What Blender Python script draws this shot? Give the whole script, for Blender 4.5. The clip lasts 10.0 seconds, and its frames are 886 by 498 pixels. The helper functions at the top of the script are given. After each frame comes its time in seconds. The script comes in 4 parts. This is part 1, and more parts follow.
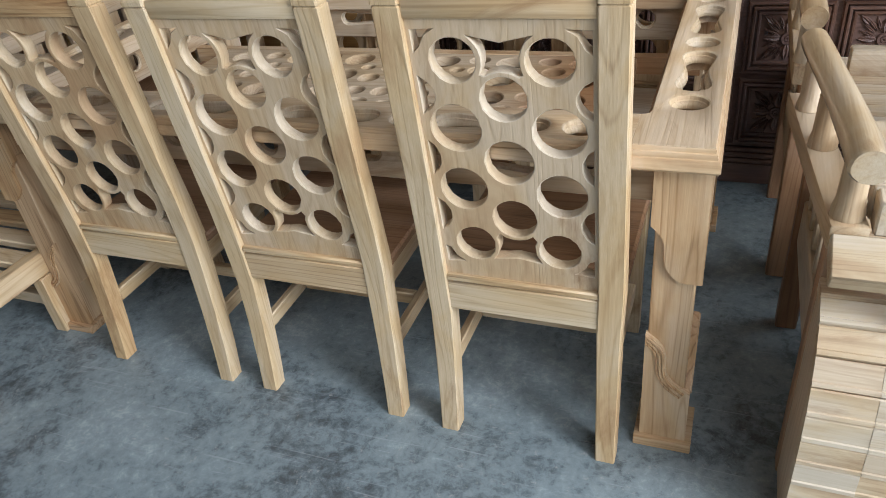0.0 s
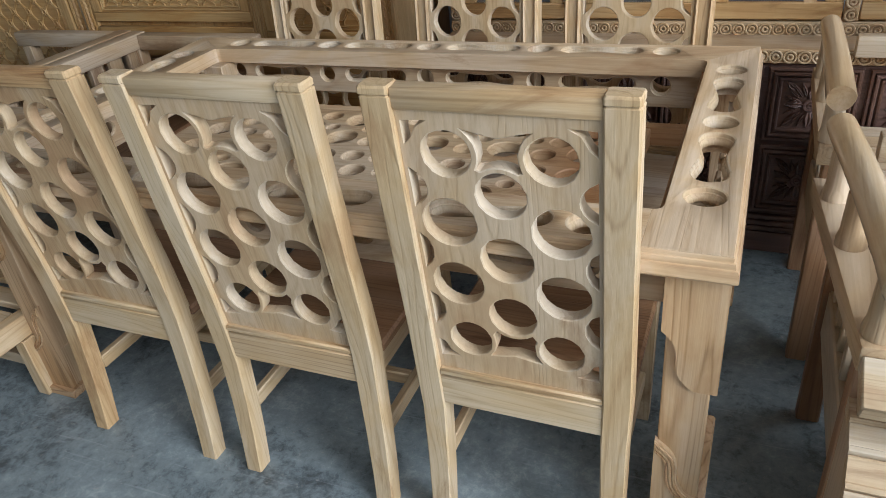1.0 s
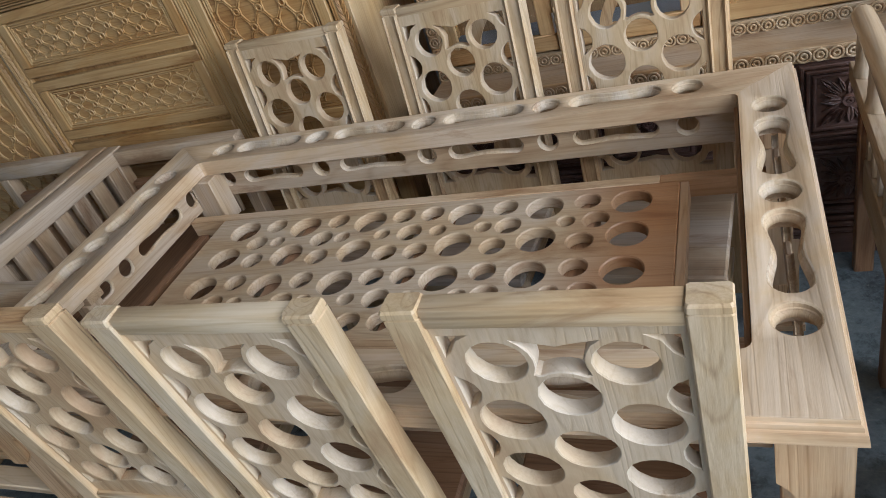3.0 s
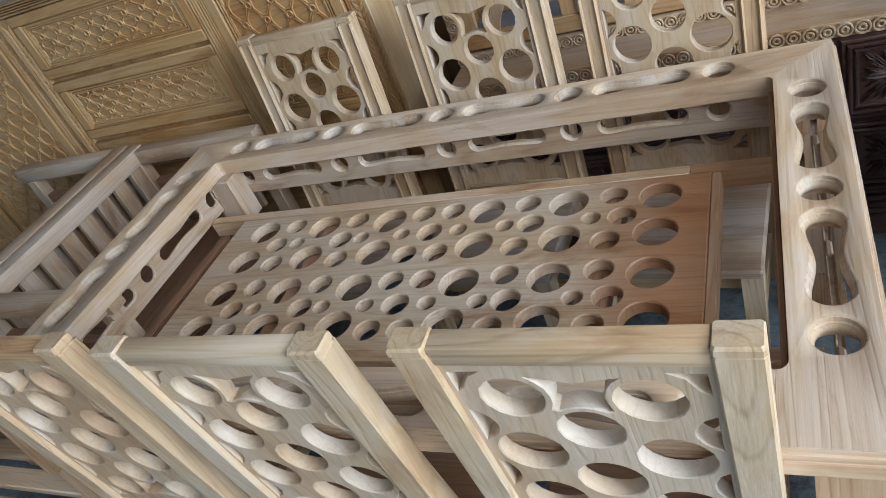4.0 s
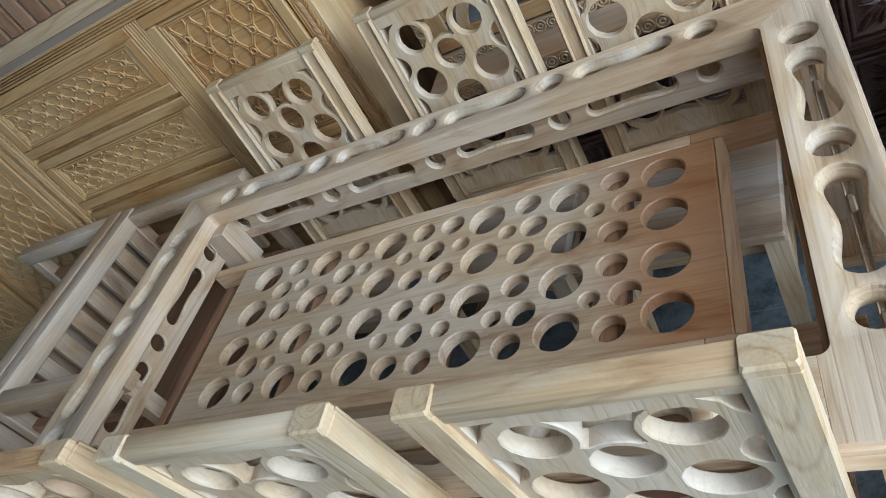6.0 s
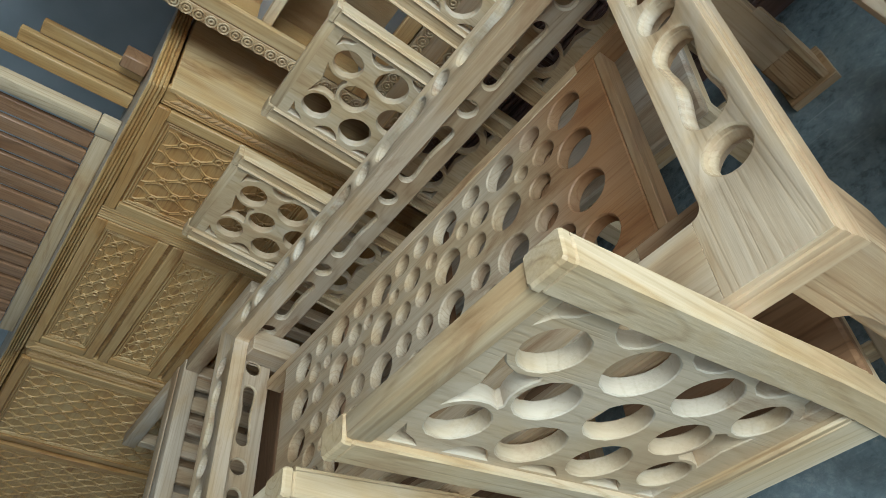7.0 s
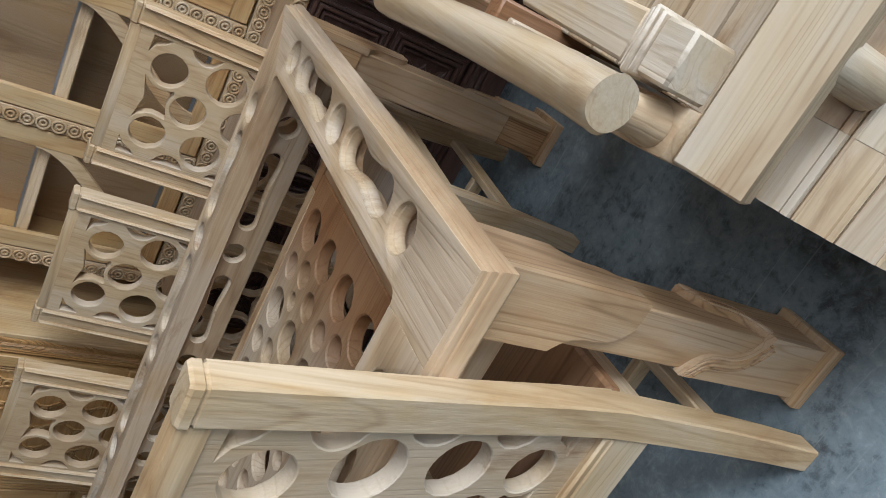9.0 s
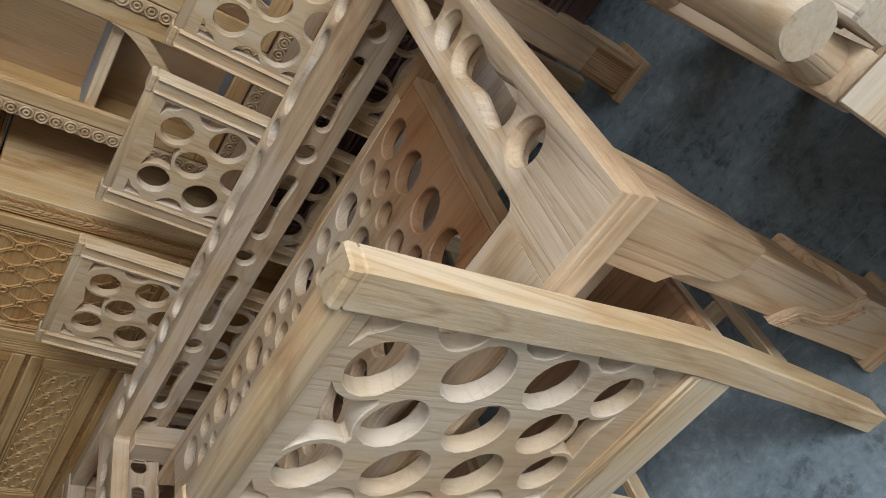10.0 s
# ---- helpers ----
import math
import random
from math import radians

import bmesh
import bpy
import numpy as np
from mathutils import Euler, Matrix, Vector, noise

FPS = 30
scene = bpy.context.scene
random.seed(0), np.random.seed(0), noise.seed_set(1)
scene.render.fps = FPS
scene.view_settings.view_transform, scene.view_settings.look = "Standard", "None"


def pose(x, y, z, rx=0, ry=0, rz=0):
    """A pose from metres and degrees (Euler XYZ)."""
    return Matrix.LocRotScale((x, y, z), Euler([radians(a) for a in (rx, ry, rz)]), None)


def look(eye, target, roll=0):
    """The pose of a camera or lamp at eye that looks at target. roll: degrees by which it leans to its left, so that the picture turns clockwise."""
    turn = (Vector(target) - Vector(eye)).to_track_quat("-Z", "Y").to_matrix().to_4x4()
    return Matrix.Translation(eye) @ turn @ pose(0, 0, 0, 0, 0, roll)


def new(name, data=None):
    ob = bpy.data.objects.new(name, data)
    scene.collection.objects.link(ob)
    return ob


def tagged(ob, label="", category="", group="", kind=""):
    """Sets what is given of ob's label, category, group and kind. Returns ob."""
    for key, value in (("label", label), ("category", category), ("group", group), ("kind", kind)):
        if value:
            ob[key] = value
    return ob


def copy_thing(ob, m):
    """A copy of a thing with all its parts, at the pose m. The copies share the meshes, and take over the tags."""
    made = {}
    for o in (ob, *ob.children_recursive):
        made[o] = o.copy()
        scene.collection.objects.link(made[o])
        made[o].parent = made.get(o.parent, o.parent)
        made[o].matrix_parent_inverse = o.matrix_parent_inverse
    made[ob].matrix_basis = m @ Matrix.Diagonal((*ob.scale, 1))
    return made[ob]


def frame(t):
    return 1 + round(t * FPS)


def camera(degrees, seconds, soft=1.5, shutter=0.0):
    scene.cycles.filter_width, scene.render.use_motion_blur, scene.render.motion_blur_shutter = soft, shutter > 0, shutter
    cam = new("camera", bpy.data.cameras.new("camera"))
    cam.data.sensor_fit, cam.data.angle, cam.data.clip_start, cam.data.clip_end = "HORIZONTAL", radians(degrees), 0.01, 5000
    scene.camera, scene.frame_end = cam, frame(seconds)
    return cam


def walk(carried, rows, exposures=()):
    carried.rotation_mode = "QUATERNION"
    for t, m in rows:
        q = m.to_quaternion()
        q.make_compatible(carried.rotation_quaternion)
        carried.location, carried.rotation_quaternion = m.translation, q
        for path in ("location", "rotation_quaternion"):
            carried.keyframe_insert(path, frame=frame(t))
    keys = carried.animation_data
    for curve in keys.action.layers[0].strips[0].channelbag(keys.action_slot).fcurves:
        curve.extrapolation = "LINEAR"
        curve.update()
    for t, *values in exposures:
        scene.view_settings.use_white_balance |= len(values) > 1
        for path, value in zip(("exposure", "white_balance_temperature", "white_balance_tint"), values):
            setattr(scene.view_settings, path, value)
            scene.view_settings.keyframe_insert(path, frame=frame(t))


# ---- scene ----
cam = camera(63.2, 10.0, 0.3)
PATH = [
    (0, (0.011, -1.164, 1.34), (-0.683, 0.355, 0.239), -7.2),
    (0.5, (0.016, -1.09, 1.36), (-0.687, 0.452, 0.298), -6.3),
    (1, (-0.005, -1.001, 1.387), (-0.744, 0.542, 0.351), -6.4),
    (1.5, (-0.023, -0.925, 1.428), (-0.801, 0.564, 0.343), -8.4),
    (2, (-0.047, -0.929, 1.466), (-0.821, 0.478, 0.274), -12.8),
    (2.5, (-0.086, -0.834, 1.534), (-0.859, 0.532, 0.295), -18.4),
    (3, (-0.119, -0.691, 1.592), (-0.899, 0.788, 0.494), -19.6),
    (3.2, (-0.122, -0.653, 1.597), (-0.904, 0.839, 0.519), -20.0),
    (4.3, (-0.102, -0.555, 1.629), (-0.991, 0.819, 0.479), -24.5),
    (4.5, (-0.11, -0.517, 1.649), (-0.973, 0.873, 0.499), -24.3),
    (5, (-0.163, -0.469, 1.661), (-0.845, 1.103, 0.628), -18.7),
    (5.5, (-0.148, -0.462, 1.612), (-0.844, 1.051, 0.505), -20.4),
    (5.7, (-0.133, -0.47, 1.606), (-0.948, 0.971, 0.484), -26.6),
    (6.8, (0.101, -0.515, 1.481), (-0.937, 0.849, 0.449), -56.7),
    (7, (0.151, -0.514, 1.426), (-0.946, 0.88, 0.503), -64.0),
    (7.5, (0.225, -0.53, 1.271), (-0.753, 0.855, 0.21), -75.8),
    (8, (0.276, -0.557, 1.213), (-0.55, 0.826, 0.028), -77.7),
    (8.5, (0.292, -0.576, 1.207), (-0.444, 0.854, 0.017), -75.0),
    (9, (0.271, -0.571, 1.227), (-0.424, 0.965, 0.151), -74.7),
    (9.5, (0.253, -0.563, 1.255), (-0.495, 0.973, 0.215), -76.0),
    (10, (0.182, -0.538, 1.324), (-0.676, 0.9, 0.232), -71.4),
]
walk(cam, [(t, look(eye, target, roll)) for t, eye, target, roll in PATH],
     exposures=[(0, 0.15, 6050, 11), (0.6, 0.05, 6050, 11), (2, -0.02, 6100, 10), (3.1, 0.02, 5650, 12), (4.4, 0.16, 5350, 11), (5, 0.17, 5450, 10), (5.6, 0.22, 5150, 8), (7, -0.05, 5550, -3), (7.5, -0.19, 6100, -6), (8.1, -0.2, 5700, 4), (8.6, -0.2, 5750, 8), (9, -0.22, 5800, 11), (10, -0.26, 6000, 12)])

# ---- world and light ----
world = bpy.data.worlds.new("daylight")
scene.world = world
world.use_nodes = True
wn = world.node_tree.nodes
sky = wn.new("ShaderNodeTexSky")
sky.sky_type = "NISHITA"
sky.sun_disc = False
sky.sun_elevation, sky.sun_rotation = radians(42), radians(120)
wn["Background"].inputs["Strength"].default_value = 0.12
world.node_tree.links.new(sky.outputs["Color"], wn["Background"].inputs["Color"])


def opening_light(name, eye, target, w, h, watts, colour):
    """Daylight that comes in through one open doorway of the hall."""
    lamp = bpy.data.lights.new(name, "AREA")
    lamp.shape, lamp.size, lamp.size_y = "RECTANGLE", w, h
    lamp.energy, lamp.color = watts, colour
    ob = new(name, lamp)
    ob.matrix_world = look(eye, target)
    return ob


opening_light("daylight_gate", (5.85, -2.3, 2.62), (-0.6, 0.3, 0.75), 4.2, 1.7, 440, (0.88, 0.95, 1.0))
opening_light("daylight_front", (-0.4, -7.3, 1.9), (-0.4, 0.6, 0.7), 5.6, 2.9, 12, (0.90, 0.96, 1.0))
for lx, ly, watts in ((1.9, -3.0, 75), (2.9, -1.2, 100), (2.6, 1.4, 30), (4.6, -2.2, 110)):
    opening_light("skylight", (lx, ly, 3.56), (lx, ly, 0), 2.4, 0.9, watts, (0.92, 0.97, 1.0))

# ---- materials ----


def ramp(nt, stops):
    n = nt.nodes.new("ShaderNodeValToRGB")
    el = n.color_ramp.elements
    while len(el) < len(stops):
        el.new(0.5)
    for e, (p, c) in zip(el, stops):
        e.position, e.color = p, (*c, 1)
    return n


def wood(name, light, mid, dark, axis, rough=0.48, figure=0.55, stain=0.85, coat=0.0, zone=None):
    """Planed timber with its grain along one axis; every piece takes its own cut of the figure."""
    m = bpy.data.materials.new(name)
    m.use_nodes = True
    nt = m.node_tree
    N, L = nt.nodes, nt.links
    bsdf = N["Principled BSDF"]
    tc, info = N.new("ShaderNodeTexCoord"), N.new("ShaderNodeObjectInfo")
    shift = N.new("ShaderNodeVectorMath")
    shift.operation = "MULTIPLY_ADD"
    L.new(info.outputs["Random"], shift.inputs[0])
    shift.inputs[1].default_value = (31.0, 17.0, 23.0)
    L.new(tc.outputs["Object"], shift.inputs[2])

    def field(along, across, scale, detail, distortion, rough_=0.55):
        mp = N.new("ShaderNodeMapping")
        mp.inputs["Scale"].default_value = [along if a == axis else across for a in "xyz"]
        L.new(shift.outputs[0], mp.inputs["Vector"])
        n = N.new("ShaderNodeTexNoise")
        n.inputs["Scale"].default_value, n.inputs["Detail"].default_value = scale, detail
        n.inputs["Distortion"].default_value, n.inputs["Roughness"].default_value = distortion, rough_
        L.new(mp.outputs[0], n.inputs["Vector"])
        return n.outputs["Fac"]

    def calc(op, a, b):
        n = N.new("ShaderNodeMath")
        n.operation = op
        for s, v in zip(n.inputs, (a, b)):
            if isinstance(v, (int, float)):
                s.default_value = v
            else:
                L.new(v, s)
        return n.outputs[0]

    broad = field(0.22, 4.2, 1.6, 2.0, 0.4)
    fine = field(0.8, 34.0, 2.0, 3.0, 0.3)
    phase = calc("ADD", calc("MULTIPLY", broad, 150.0), calc("MULTIPLY", fine, 2.2))
    late = calc("POWER", calc("MULTIPLY_ADD", calc("SINE", phase, 0.0), 0.5), 7.0)     # dark latewood lines
    streak = field(0.6, 15.0, 3.0, 6.0, 0.6, 0.62)
    pores = field(7.0, 230.0, 1.0, 3.0, 0.0)
    blot = field(1.3, 3.6, 1.7, 5.0, 0.8, 0.6)
    tone = calc("ADD", calc("ADD", calc("MULTIPLY", streak, 0.34), calc("MULTIPLY", broad, 0.46)), calc("MULTIPLY", fine, 0.25))
    tone = calc("SUBTRACT", tone, calc("MULTIPLY", late, 0.15 * figure / 0.55))
    tone = calc("ADD", tone, calc("MULTIPLY", calc("SUBTRACT", pores, 0.5), 0.34))
    tone = calc("ADD", tone, calc("MULTIPLY", calc("SUBTRACT", info.outputs["Random"], 0.5), 0.18))
    rp = ramp(nt, [(0.12, dark), (0.39, mid), (0.64, light)])
    L.new(tone, rp.inputs["Fac"])
    stained = N.new("ShaderNodeMixRGB")
    stained.blend_type = "MULTIPLY"
    st = ramp(nt, [(0.30, (0.76, 0.60, 0.44)), (0.45, (0.96, 0.885, 0.745)), (0.56, (1, 1, 1)), (0.68, (1.03, 1.045, 1.07))])
    L.new(blot, st.inputs["Fac"])
    stained.inputs["Fac"].default_value = stain
    colour = rp.outputs["Color"]
    if zone:        # a band of red heartwood along one end of the board
        sep = N.new("ShaderNodeSeparateXYZ")
        L.new(tc.outputs["Object"], sep.inputs[0])
        mr = N.new("ShaderNodeMapRange")
        mr.inputs["From Min"].default_value, mr.inputs["From Max"].default_value = zone
        L.new(calc("ADD", sep.outputs["X"], calc("MULTIPLY", calc("SUBTRACT", blot, 0.5), 0.25)), mr.inputs["Value"])
        hw = N.new("ShaderNodeMixRGB")
        hw.blend_type = "MULTIPLY"
        hw.inputs["Color2"].default_value = (0.72, 0.48, 0.32, 1)
        L.new(mr.outputs[0], hw.inputs["Fac"])
        L.new(colour, hw.inputs["Color1"])
        colour = hw.outputs["Color"]
    smear = field(1.4, 6.0, 1.0, 9.0, 0.8, 0.68)
    sr = ramp(nt, [(0.33, (0.58, 0.45, 0.35)), (0.43, (1, 1, 1)), (0.56, (1, 1, 1)), (0.66, (1.09, 1.10, 1.13))])
    L.new(smear, sr.inputs["Fac"])
    dirt = N.new("ShaderNodeMixRGB")
    dirt.blend_type = "MULTIPLY"
    dirt.inputs["Fac"].default_value = 0.8
    L.new(colour, dirt.inputs["Color1"])
    L.new(sr.outputs["Color"], dirt.inputs["Color2"])
    tint = N.new("ShaderNodeMixRGB")          # each board leans a little to red or to grey
    tint.blend_type = "MULTIPLY"
    tr_ = ramp(nt, [(0.0, (1.04, 0.98, 0.92)), (0.5, (1, 1, 1)), (1.0, (0.965, 0.98, 1.01))])
    L.new(info.outputs["Random"], tr_.inputs["Fac"])
    tint.inputs["Fac"].default_value = 0.8
    L.new(dirt.outputs["Color"], tint.inputs["Color1"])
    L.new(tr_.outputs["Color"], tint.inputs["Color2"])
    colour = tint.outputs["Color"]
    L.new(colour, stained.inputs["Color1"])
    L.new(st.outputs["Color"], stained.inputs["Color2"])
    L.new(stained.outputs["Color"], bsdf.inputs["Base Color"])
    rr = N.new("ShaderNodeMapRange")
    rr.inputs["To Min"].default_value, rr.inputs["To Max"].default_value = rough - 0.1, rough + 0.15
    L.new(blot, rr.inputs["Value"])
    L.new(rr.outputs[0], bsdf.inputs["Roughness"])
    bsdf.inputs["Coat Weight"].default_value = coat
    bsdf.inputs["Coat Roughness"].default_value = 0.18
    bump = N.new("ShaderNodeBump")
    bump.inputs["Strength"].default_value, bump.inputs["Distance"].default_value = 0.45, 0.0012
    L.new(calc("SUBTRACT", calc("ADD", pores, calc("MULTIPLY", streak, 0.6)), calc("MULTIPLY", late, 0.4)), bump.inputs["Height"])
    L.new(bump.outputs[0], bsdf.inputs["Normal"])
    return m


def tones(name, light, mid, dark, **kw):
    return {a: wood(name + "_grain_" + a, light, mid, dark, a, **kw) for a in "xyz"}


PALE = tones("pale_teak", (0.615, 0.465, 0.295), (0.49, 0.346, 0.196), (0.265, 0.157, 0.077))
WHITE = tones("sapwood", (0.57, 0.465, 0.338), (0.48, 0.377, 0.26), (0.32, 0.228, 0.14))
PLY = tones("brown_plywood", (0.43, 0.275, 0.140), (0.33, 0.200, 0.093), (0.19, 0.105, 0.047))
PANEL = tones("panel_teak", (0.585, 0.430, 0.275), (0.455, 0.312, 0.180), (0.235, 0.135, 0.066), figure=0.45)
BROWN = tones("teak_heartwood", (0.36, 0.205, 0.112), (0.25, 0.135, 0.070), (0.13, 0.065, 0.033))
GOLD = tones("oiled_teak", (0.53, 0.335, 0.140), (0.43, 0.248, 0.090), (0.225, 0.112, 0.040))
ROSY = tones("rosy_teak", (0.625, 0.470, 0.316), (0.50, 0.352, 0.216), (0.268, 0.157, 0.081), figure=0.4)
HONEY = tones("honey_teak", (0.59, 0.405, 0.205), (0.47, 0.300, 0.135), (0.27, 0.148, 0.060))
DARK = tones("dark_stained_teak", (0.145, 0.083, 0.066), (0.100, 0.055, 0.043), (0.052, 0.028, 0.022), rough=0.38)
GREY = tones("weathered_teak", (0.52, 0.392, 0.268), (0.415, 0.298, 0.190), (0.235, 0.150, 0.088))
DUSTY = tones("dusty_teak", (0.48, 0.40, 0.32), (0.385, 0.315, 0.245), (0.25, 0.195, 0.145))
LOG = wood("peeled_log", (0.585, 0.45, 0.295), (0.49, 0.348, 0.205), (0.30, 0.178, 0.090), "y", rough=0.34, figure=0.25, coat=0.9)
# hole walls only: saw-cut wood made paler, the light on them is in the colour
SAWN_LIT = wood("fresh_sawn_teak", (0.60, 0.475, 0.335), (0.50, 0.378, 0.25), (0.36, 0.25, 0.15), "z", figure=0.3, rough=0.6)
RED = tones("reddish_teak", (0.50, 0.31, 0.170), (0.39, 0.220, 0.110), (0.21, 0.105, 0.05))
TAN = tones("figured_tan_teak", (0.575, 0.400, 0.240), (0.455, 0.290, 0.155), (0.215, 0.118, 0.055), figure=0.75)
DECK = wood("deck_teak", (0.56, 0.435, 0.30), (0.45, 0.325, 0.205), (0.29, 0.185, 0.10), "x", zone=(-0.54, -0.36))


def concrete():
    m = bpy.data.materials.new("worn_concrete")
    m.use_nodes = True
    nt = m.node_tree
    N, L = nt.nodes, nt.links
    bsdf = N["Principled BSDF"]
    tc = N.new("ShaderNodeTexCoord")

    def noise_(scale, detail, dist, rough=0.6):
        n = N.new("ShaderNodeTexNoise")
        n.inputs["Scale"].default_value, n.inputs["Detail"].default_value = scale, detail
        n.inputs["Distortion"].default_value, n.inputs["Roughness"].default_value = dist, rough
        L.new(tc.outputs["Object"], n.inputs["Vector"])
        return n.outputs["Fac"]

    big, mid, fine, speck = noise_(1.7, 15, 0.25, 0.72), noise_(9.0, 15, 0.3, 0.80), noise_(90, 5, 0.2), noise_(55, 9, 0.4, 0.75)
    base = ramp(nt, [(0.42, (0.070, 0.080, 0.085)), (0.46, (0.135, 0.160, 0.170)), (0.49, (0.200, 0.238, 0.248)), (0.54, (0.255, 0.298, 0.308)), (0.60, (0.40, 0.44, 0.44))])
    add = N.new("ShaderNodeMixRGB")
    add.inputs["Fac"].default_value = 0.42
    L.new(big, add.inputs["Color1"])
    L.new(mid, add.inputs["Color2"])
    grit = N.new("ShaderNodeMixRGB")
    grit.inputs["Fac"].default_value = 0.22
    L.new(add.outputs[0], grit.inputs["Color1"])
    L.new(noise_(38, 8, 0.6, 0.7), grit.inputs["Color2"])
    L.new(grit.outputs[0], base.inputs["Fac"])
    dust = ramp(nt, [(0.58, (0, 0, 0)), (0.66, (1, 1, 1))])
    L.new(speck, dust.inputs["Fac"])
    mix = N.new("ShaderNodeMixRGB")
    mix.inputs["Color2"].default_value = (0.42, 0.40, 0.37, 1)
    half = N.new("ShaderNodeMath")
    half.operation = "MULTIPLY"
    half.inputs[1].default_value = 0.5
    L.new(dust.outputs["Color"], half.inputs[0])
    L.new(half.outputs[0], mix.inputs["Fac"])
    L.new(base.outputs["Color"], mix.inputs["Color1"])
    surface = mix.outputs[0]
    # drag marks: thin pale lines where furniture was pulled over the floor
    for turn, stretch in ((25, (1.2, 30.0, 1.0)), (-48, (1.6, 42.0, 1.0)), (71, (2.2, 36.0, 1.0))):
        mp = N.new("ShaderNodeMapping")
        mp.inputs["Rotation"].default_value = (0, 0, radians(turn))
        mp.inputs["Scale"].default_value = stretch
        L.new(tc.outputs["Object"], mp.inputs["Vector"])
        n = N.new("ShaderNodeTexNoise")
        n.inputs["Scale"].default_value, n.inputs["Detail"].default_value, n.inputs["Distortion"].default_value = 2.2, 6, 0.7
        L.new(mp.outputs[0], n.inputs["Vector"])
        sc = ramp(nt, [(0.66, (0, 0, 0)), (0.72, (0.40, 0.40, 0.40))])
        L.new(n.outputs["Fac"], sc.inputs["Fac"])
        lines = N.new("ShaderNodeMixRGB")
        lines.inputs["Color2"].default_value = (0.40, 0.42, 0.43, 1)
        L.new(sc.outputs["Color"], lines.inputs["Fac"])
        L.new(surface, lines.inputs["Color1"])
        surface = lines.outputs[0]
    L.new(surface, bsdf.inputs["Base Color"])
    rr = N.new("ShaderNodeMapRange")
    rr.inputs["To Min"].default_value, rr.inputs["To Max"].default_value = 0.25, 0.6
    L.new(mid, rr.inputs["Value"])
    L.new(rr.outputs[0], bsdf.inputs["Roughness"])
    bump = N.new("ShaderNodeBump")
    bump.inputs["Strength"].default_value, bump.inputs["Distance"].default_value = 0.25, 0.004
    L.new(fine, bump.inputs["Height"])
    L.new(bump.outputs[0], bsdf.inputs["Normal"])
    return m


def plaster(name, a, b, rough=0.85):
    m = bpy.data.materials.new(name)
    m.use_nodes = True
    nt = m.node_tree
    bsdf = nt.nodes["Principled BSDF"]
    n = nt.nodes.new("ShaderNodeTexNoise")
    n.inputs["Scale"].default_value, n.inputs["Detail"].default_value = 3.0, 7
    tc = nt.nodes.new("ShaderNodeTexCoord")
    nt.links.new(tc.outputs["Object"], n.inputs["Vector"])
    r = ramp(nt, [(0.35, a), (0.65, b)])
    nt.links.new(n.outputs["Fac"], r.inputs["Fac"])
    nt.links.new(r.outputs["Color"], bsdf.inputs["Base Color"])
    bsdf.inputs["Roughness"].default_value = rough
    bump = nt.nodes.new("ShaderNodeBump")
    bump.inputs["Strength"].default_value, bump.inputs["Distance"].default_value = 0.2, 0.004
    nt.links.new(n.outputs["Fac"], bump.inputs["Height"])
    nt.links.new(bump.outputs[0], bsdf.inputs["Normal"])
    return m


CONCRETE = concrete()
PLASTER = plaster("grey_plaster", (0.36, 0.38, 0.40), (0.46, 0.48, 0.50))
ROOFING = plaster("zinc_roof_sheet", (0.17, 0.175, 0.18), (0.26, 0.265, 0.27), 0.6)
LEDGE = plaster("grey_shelf_paint", (0.22, 0.25, 0.29), (0.29, 0.32, 0.36), 0.5)

GLASS = bpy.data.materials.new("cabinet_glass")
GLASS.use_nodes = True
gb = GLASS.node_tree.nodes["Principled BSDF"]
gb.inputs["Transmission Weight"].default_value, gb.inputs["Roughness"].default_value = 1.0, 0.03
gb.inputs["IOR"].default_value = 1.1

# ---- building helpers ----


def finish(bm, name, material, smooth=38):
    bmesh.ops.recalc_face_normals(bm, faces=bm.faces)
    me = bpy.data.meshes.new(name)
    bm.to_mesh(me)
    bm.free()
    me.materials.append(material)
    me.materials.append(SAWN_LIT if material.name.split("_")[-2:-1] == ["grain"] or material.name == "deck_teak" else material)
    me.polygons.foreach_set("use_smooth", [True] * len(me.polygons))
    me.set_sharp_from_angle(angle=radians(smooth))
    return me


def part(name, bm, material, parent, label=""):
    me = bm if isinstance(bm, bpy.types.Mesh) else finish(bm, name, material)
    ob = new(name, me)
    ob.parent = parent
    if label:
        tagged(ob, label)
    return ob


def thing(name, label, category, m=None, group="", kind=""):
    ob = new(name)
    ob.empty_display_size = 0.1
    tagged(ob, label, category, group, kind)
    if m is not None:
        ob.matrix_world = m
    return ob


def box(bm, x0, x1, y0, y1, z0, z1, b=0.003, seg=1, m=None):
    t = Matrix.Translation(((x0 + x1) / 2, (y0 + y1) / 2, (z0 + z1) / 2)) @ Matrix.Diagonal((x1 - x0, y1 - y0, z1 - z0, 1))
    vs = bmesh.ops.create_cube(bm, size=1, matrix=t)["verts"]
    if b > 0:
        es = list({e for v in vs for e in v.link_edges})
        r = bmesh.ops.bevel(bm, geom=es, offset=b, segments=seg, affect="EDGES", profile=0.5)
        vs = list({v for f in r["faces"] for v in f.verts} | {v for v in vs if v.is_valid})
    if m is not None:
        bmesh.ops.transform(bm, matrix=m, verts=vs)
    return bm


def bar(x0, x1, y0, y1, z0, z1, b=0.003, seg=1):
    return box(bmesh.new(), x0, x1, y0, y1, z0, z1, b, seg)


